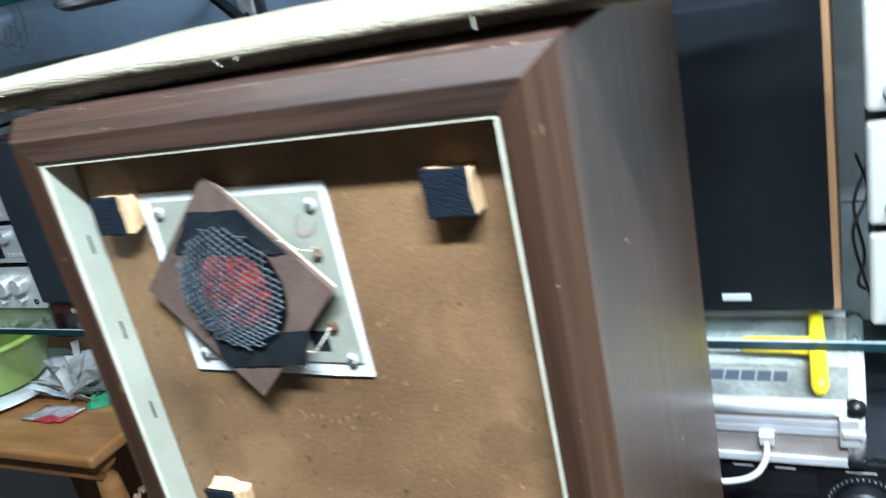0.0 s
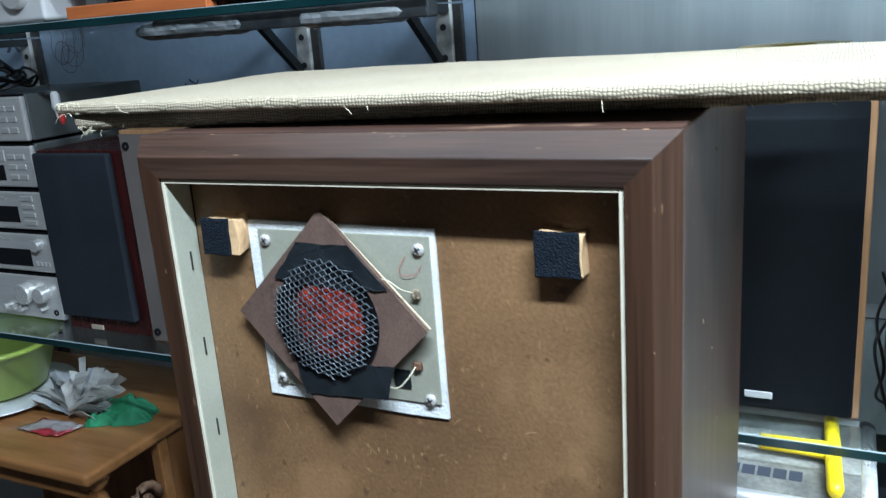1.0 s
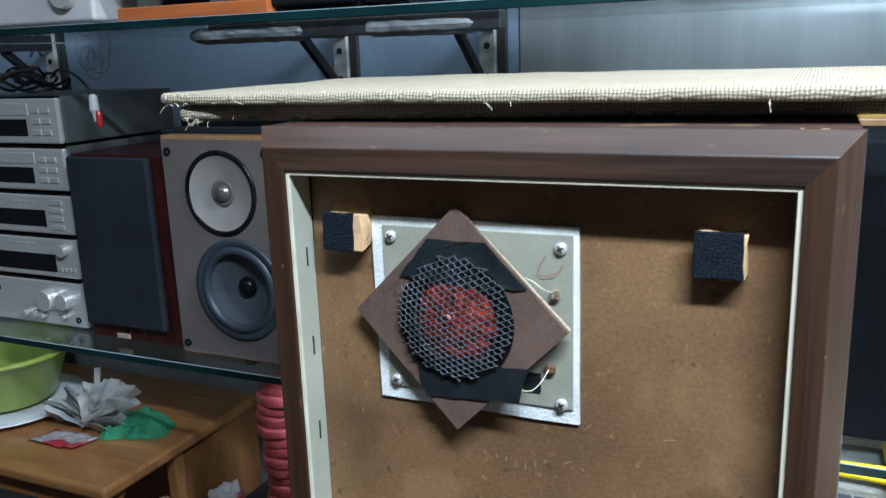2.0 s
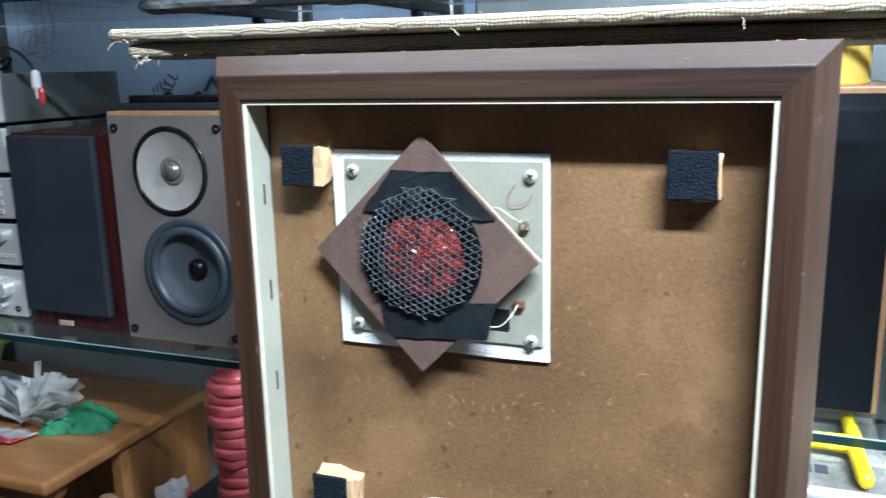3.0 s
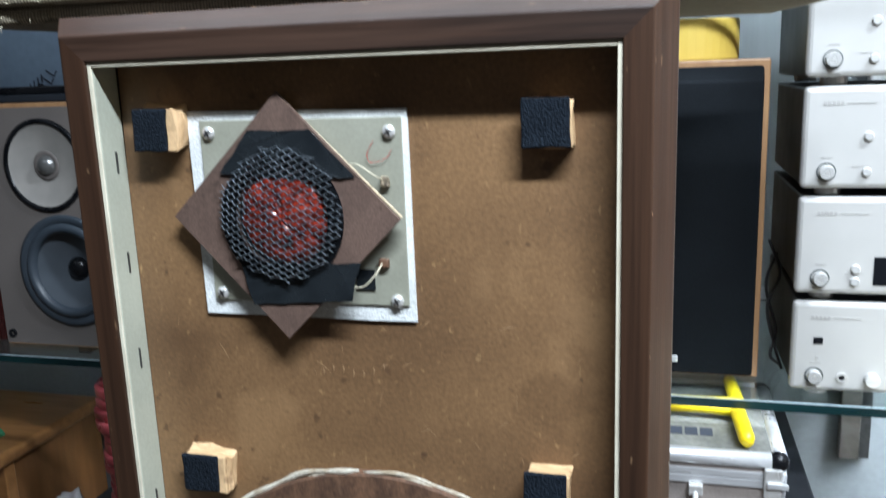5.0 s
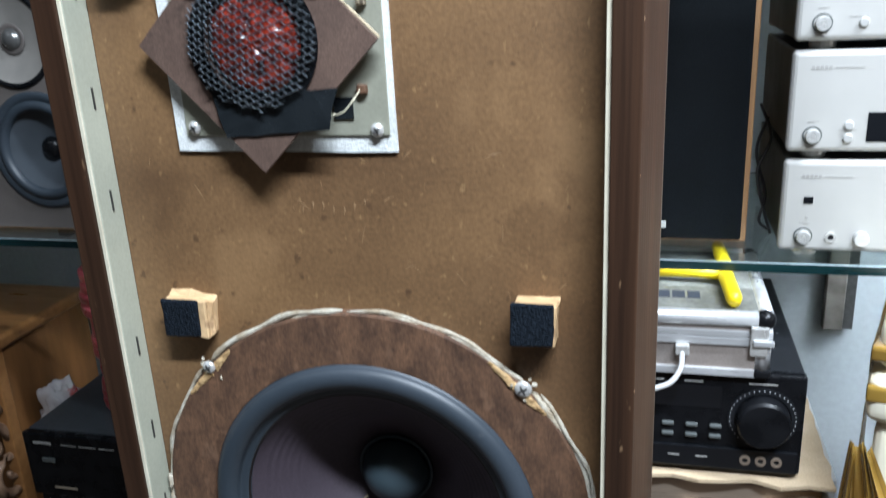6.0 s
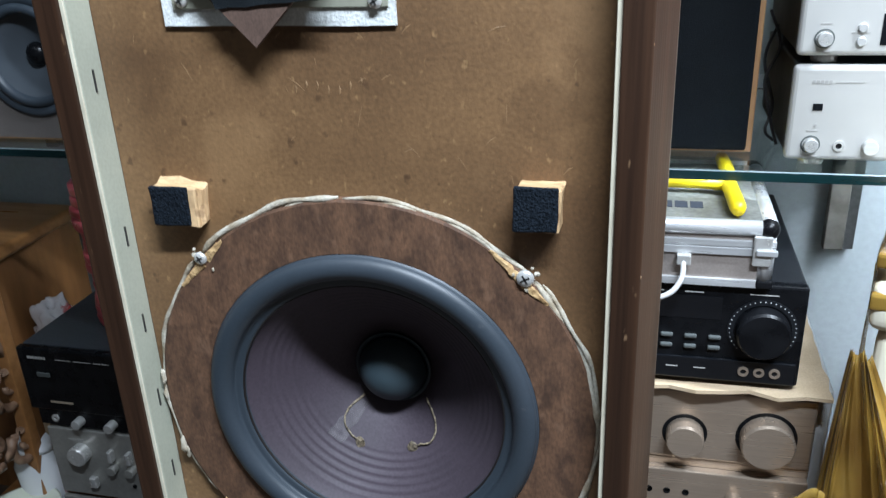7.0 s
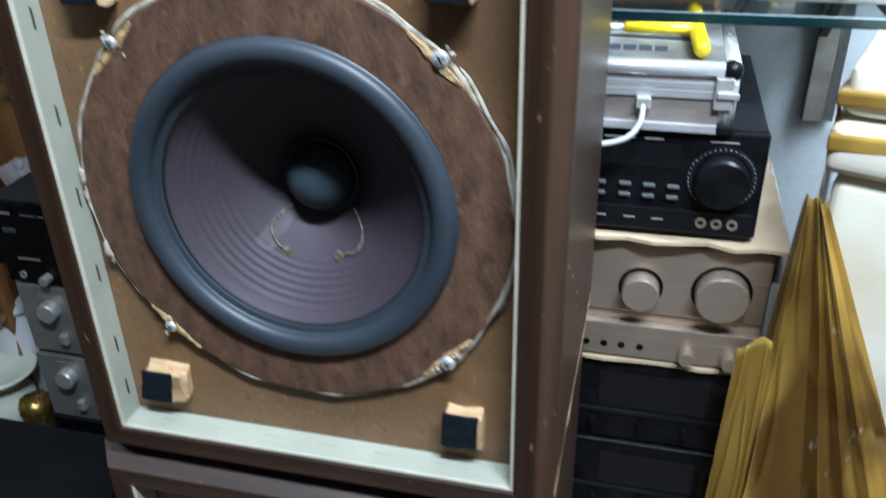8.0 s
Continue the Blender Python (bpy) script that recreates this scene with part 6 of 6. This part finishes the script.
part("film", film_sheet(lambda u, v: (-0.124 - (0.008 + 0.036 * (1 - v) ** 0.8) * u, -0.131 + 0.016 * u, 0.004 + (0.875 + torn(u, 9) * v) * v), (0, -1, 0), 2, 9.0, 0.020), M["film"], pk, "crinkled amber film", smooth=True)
part("loose_flap", film_sheet(lambda u, v: (-0.132 - (0.038 + 0.016 * (1 - v)) * u, -0.137 + 0.008 * u, 0.004 + (0.694 - 0.018 * u + 0.008 * math.sin(u * 5)) * v), (0, -1, 0), 1, 12.0, 0.010, 60, 50), M["film_thin"], pk, "pale golden single film flap", smooth=True)
for z, h in ((0.982, 0.009), (0.936, 0.011)):
    bm = box(-0.1225, 0.205, -0.1235, 0.1235, z - h, z + h, 0.004, 2)
    bmesh.ops.subdivide_edges(bm, edges=bm.edges[:], cuts=5, use_grid_fill=True)
    for v in bm.verts:
        v.co.z += 0.10 * (v.co.x + 0.12) + 0.012 * noise.noise(Vector((v.co.x * 14, v.co.y * 14, z)))
        v.co.y += 0.003 * noise.noise(v.co * 30)
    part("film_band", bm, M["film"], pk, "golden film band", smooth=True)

# ---- left-hand pile below the glass ----
ken = thing("black_amplifier", (-0.840, 0.562, 0.352), "dusty black stereo amplifier with silver knobs", "stereo unit")
part("case", box(0.002, 0.438, 0.014, 0.33, 0.040, 0.158, 0.003), M["black_metal"], ken)
part("front_panel", box(0, 0.44, 0, 0.0138, 0.036, 0.160, 0.003), M["black"], ken)
# lid colour holds both its dust and the sheen it reflects
part("lid", box(0.003, 0.437, 0.015, 0.329, 0.1582, 0.1598, 0.0006), M["dusty_sheen_top"], ken, "dusty black lid with its sheen put into the colour")
part("lower_panel", box(0.012, 0.44, 0.002, 0.33, 0.004, 0.0358, 0.002), M["black"], ken)
bars(ken, 0.020, 0, 0.142, [0.0042] * 7, 0.0045, M["mark"], 0.001)
bars(ken, 0.075, 0, 0.141, [0.030, 0.034, 0.03], 0.0012, M["mark"], 0.005)
part("power_key", box(0.033, 0.058, -0.0035, 0, 0.106, 0.114, 0.001), M["grey_case"], ken)
bars(ken, 0.045, 0, 0.055, [0.045], 0.004, M["gold_mark"])
part("socket", lathe([(0.007, 0.001), (0.007, -0.003), (0.0035, -0.003), (0.0035, 0.001)], 18, "y", (0.045, 0.002, 0.020), closed=True), M["steel"], ken)
for x in (0.096, 0.160, 0.22):
    knob(ken, x, 0.002, 0.020, 0.0088, 0.018, M["silver"])
for fx in (0.05, 0.40):
    part("foot", box(fx - 0.015, fx + 0.015, 0.03, 0.28, 0, 0.0042), M["black"], ken)


def silver_amp(z0, z1, x, topped, label):
    a = thing("silver_amplifier", (x, 0.562, z0), label, "stereo unit", "silver amplifiers in a pile")
    h = z1 - z0
    part("case", box(0, 0.43, 0.012, 0.32, 0.004, h, 0.002), M["grey_case"] if not topped else M["copper"], a)
    part("front_panel", box(0, 0.43, 0, 0.0118, 0.004, h - (0.008 if topped else 0.001), 0.0015), M["aged"], a)
    knob(a, 0.062, 0, h * 0.68, 0.0185, 0.020, M["steel"])
    for k in range(2):
        part("lever", box(0.120 + k * 0.036, 0.128 + k * 0.036, -0.014, 0, h * 0.62, h * 0.78, 0.002), M["steel"], a)
        knob(a, 0.122 + k * 0.036, 0, h * 0.50, 0.0085, 0.014, M["aged"])
    part("lever", box(0.070, 0.084, -0.012, 0, h * 0.20, h * 0.34, 0.002), M["steel"], a)
    bars(a, 0.040, 0, h - 0.022, [0.004] * 6, 0.005, M["mark"], 0.001)
    part("socket", lathe([(0.004, 0), (0.004, -0.002), (0.001, -0.002)], 12, "y", (0.155, 0, h * 0.25)), M["black"], a)
    for fx in (0.05, 0.38):
        part("foot", box(fx - 0.015, fx + 0.015, 0.03, 0.28, 0, 0.0042), M["black"], a)


silver_amp(0.206, 0.352, -0.818, False, "aged silver amplifier with knobs and levers")
silver_amp(0.050, 0.206, -0.822, True, "silver amplifier with a red-brown wooden top edge")
cassette_deck(FLOOR, 0.050, -0.83, 0.565, "black unit at the foot of the silver amplifiers")
sub = thing("subwoofer_box", (-0.98, 0.12, FLOOR), "matt black subwoofer box with a small knob", "speaker")
part("cabinet", box(0, 0.42, 0.012, 0.38, 0.0, 0.238, 0.006, 3), M["black_metal"], sub)
part("front_panel", box(0.004, 0.416, 0, 0.0118, 0.004, 0.234, 0.004), M["black"], sub)
knob(sub, 0.30, 0, 0.12, 0.012, 0.014, M["dark_steel"])
red = thing("red_wrapped_stack", (-0.704, 0.690, 0.512), "stack of red plastic-wrapped rolls standing on the amplifier", "roll")
rnd = random.Random(21)
for k in range(13):
    r0 = 0.046 + 0.007 * math.sin(k * 0.9 + 1.2) * (0.5 if k < 9 else 0.2) + (0.006 if k > 8 else 0.0) + rnd.uniform(-0.002, 0.002)
    h = 0.0205
    bm = lathe([(0.020, 0.0), (r0 - 0.0015, 0.0005), (r0, 0.004), (r0 + 0.0005, 0.014), (r0 - 0.001, h - 0.001), (0.020, h)], 40, "z", (0.004 * math.sin(k * 1.1), 0.003 * math.cos(k * 1.7), h * k))
    part("wrapped_roll", rough_up(bm, 45, 0.0030, k, 0), M["red_wrap"], red, smooth=True)
part("knotted_top", rough_up(lathe([(0.044, 0.0), (0.040, 0.012), (0.020, 0.020), (0.004, 0.022)], 28, "z", (0.004, 0, 13 * 0.0205)), 50, 0.005, 3.0), M["red_wrap"], red, smooth=True)

# ---- wooden side table with what lies on it ----
TZ = 0.626
tb = thing("side_table", (-0.962, 0.480, FLOOR), "varnished teak side table with moulded edge and carved scrollwork", "table")
th = TZ - FLOOR
part("tabletop", box(-0.80, 0, 0, 0.47, th - 0.028, th, 0.010, 4), M["teak"], tb)
# apron and panels take the darkened teak in place of shade under the top
part("apron", box(-0.78, -0.035, 0.03, 0.045, th - 0.075, th - 0.028), M["teak_shaded"], tb)
part("side_panel", box(-0.030, -0.012, 0.215, 0.465, 0, th - 0.028, 0.002), M["teak_shaded"], tb)
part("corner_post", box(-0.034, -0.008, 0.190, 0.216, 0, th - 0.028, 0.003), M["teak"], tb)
part("back_panel", box(-0.79, -0.03, 0.455, 0.468, 0, th - 0.028), M["teak_shaded"], tb)
leg = [(0.010, th - 0.028), (0.026, th - 0.034), (0.030, th - 0.048), (0.024, th - 0.060), (0.014, th - 0.068), (0.022, th - 0.085), (0.026, th - 0.14), (0.018, th - 0.30), (0.024, th - 0.42), (0.016, th - 0.50), (0.024, th - 0.56), (0.022, 0.0)]
for lx in (-0.050, -0.75):
    part("leg", lathe(leg, 24, "z", (lx, 0.055, 0)), M["teak"], tb, "turned table leg", smooth=True)
rnd = random.Random(12)
for k in range(9):
    c0 = Vector((-0.022, rnd.uniform(0.05, 0.19), th - rnd.uniform(0.10, 0.42)))
    pts, sgn, r0 = [], rnd.choice((-1, 1)), rnd.uniform(0.035, 0.055)
    for a in range(22):
        r_ = r0 * (1 - a / 24)
        pts.append(c0 + Vector((0, r_ * math.cos(a * 0.45 * sgn), r_ * math.sin(a * 0.45 * sgn))))
    part("scroll", tube(pts, [0.010 - 0.0002 * a for a in range(22)], 8), M["carved"], tb, "pale carved scroll", smooth=True)
bowl = thing("plastic_basin", (-1.475, 0.70, TZ + 0.018), "lime green plastic basin standing on a white plate", "basin")
part("basin", lathe([(0.002, 0.004), (0.094, 0.0), (0.102, 0.006), (0.140, 0.112), (0.150, 0.118), (0.148, 0.112), (0.144, 0.118), (0.136, 0.114), (0.098, 0.010), (0.002, 0.008)], 56, "z"), M["lime"], bowl, smooth=True)
part("rolled_rim", lathe([(0.146, 0.112), (0.157, 0.112), (0.160, 0.117), (0.158, 0.122), (0.150, 0.124), (0.144, 0.120)], 56, "z", closed=True), M["lime"], bowl, "thick rolled lime green rim", smooth=True)
dish = thing("china_plate", (-1.460, 0.69, TZ), "white glazed china plate with a blue rim", "plate")
part("plate", lathe([(0.002, 0.0), (0.08, 0.0), (0.160, 0.014), (0.164, 0.018), (0.160, 0.019), (0.085, 0.008), (0.002, 0.007)], 56, "z"), M["plate_china"], dish, smooth=True)
pap = thing("paper_bundle", (-1.200, 0.685, TZ), "fanned bundle of pale folded paper notes", "papers")
rnd = random.Random(5)
for k in range(76):
    a = rnd.uniform(-1.45, 1.45)
    ln, w = rnd.uniform(0.080, 0.112) * (0.8 + 0.25 * math.cos(a)), rnd.uniform(0.028, 0.048)
    along = Vector((math.sin(a), rnd.uniform(-0.25, 0.55), 0.06 + 0.50 * math.cos(a) * rnd.uniform(0.15, 1.0))).normalized()
    flat_way = Vector((math.cos(a) * rnd.uniform(-0.2, 0.5), -0.75, rnd.uniform(0.2, 0.9)))
    across = (flat_way - along * flat_way.dot(along)).normalized()
    lift = along.cross(across)
    bm = bmesh.new()
    bmesh.ops.create_grid(bm, x_segments=3, y_segments=9, size=0.5)
    for v in bm.verts:
        x, y = v.co.x * w, v.co.y + 0.5
        bend = 0.006 * math.sin(y * 2.6 + k) * y + 0.0012 * math.sin(y * 14 + k * 2)
        v.co = along * (y * ln) + across * x * (0.55 + 0.45 * y) + lift * bend + Vector((0.006 * math.sin(k), -0.030 + 0.0006 * k, 0.010))
        v.co.z = max(v.co.z, 0.0008 + 0.0002 * k)
    bmesh.ops.solidify(bm, geom=bm.faces[:], thickness=0.0005)
    part("note", bm, M["paper_blue"] if k % 6 == 0 else M["paper"], pap)
bm = bmesh.new()
bmesh.ops.create_grid(bm, x_segments=12, y_segments=8, size=0.5)
for v in bm.verts:
    n = noise.noise(Vector((v.co.x * 5, v.co.y * 5, 3)))
    v.co = Vector((v.co.x * 0.115 + v.co.y * 0.02, v.co.y * 0.055, 0.008 + 0.007 * n))
bmesh.ops.solidify(bm, geom=bm.faces[:], thickness=0.004)
for v in bm.verts:
    v.co.z = max(v.co.z, 0.0005)
solid("snack_packet", bm, M["packet"], "flat red and grey foil packet", "packet", at=(-1.195, 0.600, TZ + 0.0005), smooth=True)
bm = bmesh.new()
bmesh.ops.create_grid(bm, x_segments=70, y_segments=56, size=0.5)
for v in bm.verts:
    x, y = v.co.x, v.co.y
    ang = math.atan2(y, x)
    r_ = min(1.0, 2.0 * max(abs(x), abs(y)))
    edge = 1 + 0.34 * noise.noise(Vector((math.cos(ang) * 2.3, math.sin(ang) * 2.3, 5)))
    q = Vector((x * 2.2 + 0.3 * math.sin(y * 7), y * 5.0 + 1.1 * x + 0.5 * math.sin(x * 5 + 1), 2.4))
    fold = 1 - 2.2 * abs(noise.noise(q))
    z = (1 - r_ ** 3) * (0.010 + 0.034 * max(0.0, fold) ** 1.5) + 0.010 * max(0.0, 1 - 3 * abs(noise.noise(q * 2.3))) * (1 - r_)
    k = max(1.0, math.hypot(x, y) / max(abs(x), abs(y), 1e-6))
    px, py = x / k * 0.150 * edge, y / k * 0.105 * edge
    v.co = Vector((px * 0.93 - py * 0.36, px * 0.36 + py * 0.93, max(0.0012, z)))
bmesh.ops.solidify(bm, geom=bm.faces[:], thickness=0.002)
for v in bm.verts:
    v.co.z = max(v.co.z, 0.0005)
solid("green_cloth", bm, M["green_cloth"], "crumpled green cloth lying on the table edge", "cloth", at=(-1.085, 0.700, TZ), smooth=True)

# ---- low stool with ornaments ----
STZ = -0.060
st = thing("low_stool", (-1.02, 0.70, FLOOR), "low varnished wooden stool", "stool")
part("seat", box(-0.22, 0.16, -0.19, 0.20, 0.068, 0.093, 0.006, 3), M["teak"], st)
for x in (-0.19, 0.13):
    for y in (-0.16, 0.17):
        part("leg", box(x - 0.02, x + 0.02, y - 0.02, y + 0.02, 0, 0.068, 0.002), M["teak_shaded"], st)
vase = thing("celadon_vase", (-0.985, 0.615, STZ), "pale green vase with a wide dish mouth", "vase")
part("vase", lathe([(0.030, 0.0), (0.050, 0.004), (0.060, 0.05), (0.056, 0.095), (0.040, 0.118), (0.046, 0.130), (0.074, 0.150), (0.076, 0.156), (0.070, 0.157), (0.040, 0.140), (0.004, 0.136)], 40, "z"), M["celadon"], vase, smooth=True)
jar = thing("porcelain_jar", (-1.00, 0.72, STZ), "small white lidded porcelain jar", "jar")
part("body", lathe([(0.026, 0.0), (0.040, 0.01), (0.052, 0.10), (0.058, 0.20), (0.046, 0.235), (0.046, 0.240)], 32, "z"), M["plate_china"], jar, smooth=True)
part("lid", lathe([(0.050, 0.241), (0.048, 0.252), (0.030, 0.270), (0.012, 0.280), (0.014, 0.292), (0.004, 0.300)], 32, "z"), M["plate_china"], jar, smooth=True)
gl = thing("gilded_pot", (-0.885, 0.585, STZ), "small gilded ornament pot", "ornament")
part("pot", rough_up(lathe([(0.030, 0.0), (0.036, 0.02), (0.030, 0.09), (0.034, 0.10), (0.028, 0.12), (0.004, 0.125)], 32, "z"), 90, 0.004), M["gold"], gl, smooth=True)


def bag(at, sx, sy, sz, seed, label, material):
    bm = bmesh.new()
    bmesh.ops.create_icosphere(bm, subdivisions=4, radius=1)
    for v in bm.verts:
        n = 1 + 0.35 * noise.noise(v.co * 2.2 + Vector((seed, 0, 0))) + 0.22 * abs(noise.noise(v.co * 5 + Vector((0, seed, 0))))
        v.co = Vector((v.co.x * sx * n, v.co.y * sy * n, max(0.0, (v.co.z + 1) * sz * n * 0.5)))
    solid("plastic_bag", bm, material, label, "bag", at=at, smooth=True)


bag((-0.885, 0.675, STZ), 0.026, 0.022, 0.24, 1.0, "crumpled plastic bag with pink and yellow print", M["printed_bag"])
solid("carton", box(-0.07, 0.05, -0.045, 0.05, 0.0, 0.55, 0.003), M["card"], "tall plain brown carton standing by the table", "carton", at=(-0.905, 0.76, FLOOR))
bag((-0.915, 0.755, FLOOR + 0.55), 0.042, 0.034, 0.095, 4.0, "crumpled clear and red plastic bag on the carton", M["cello"])
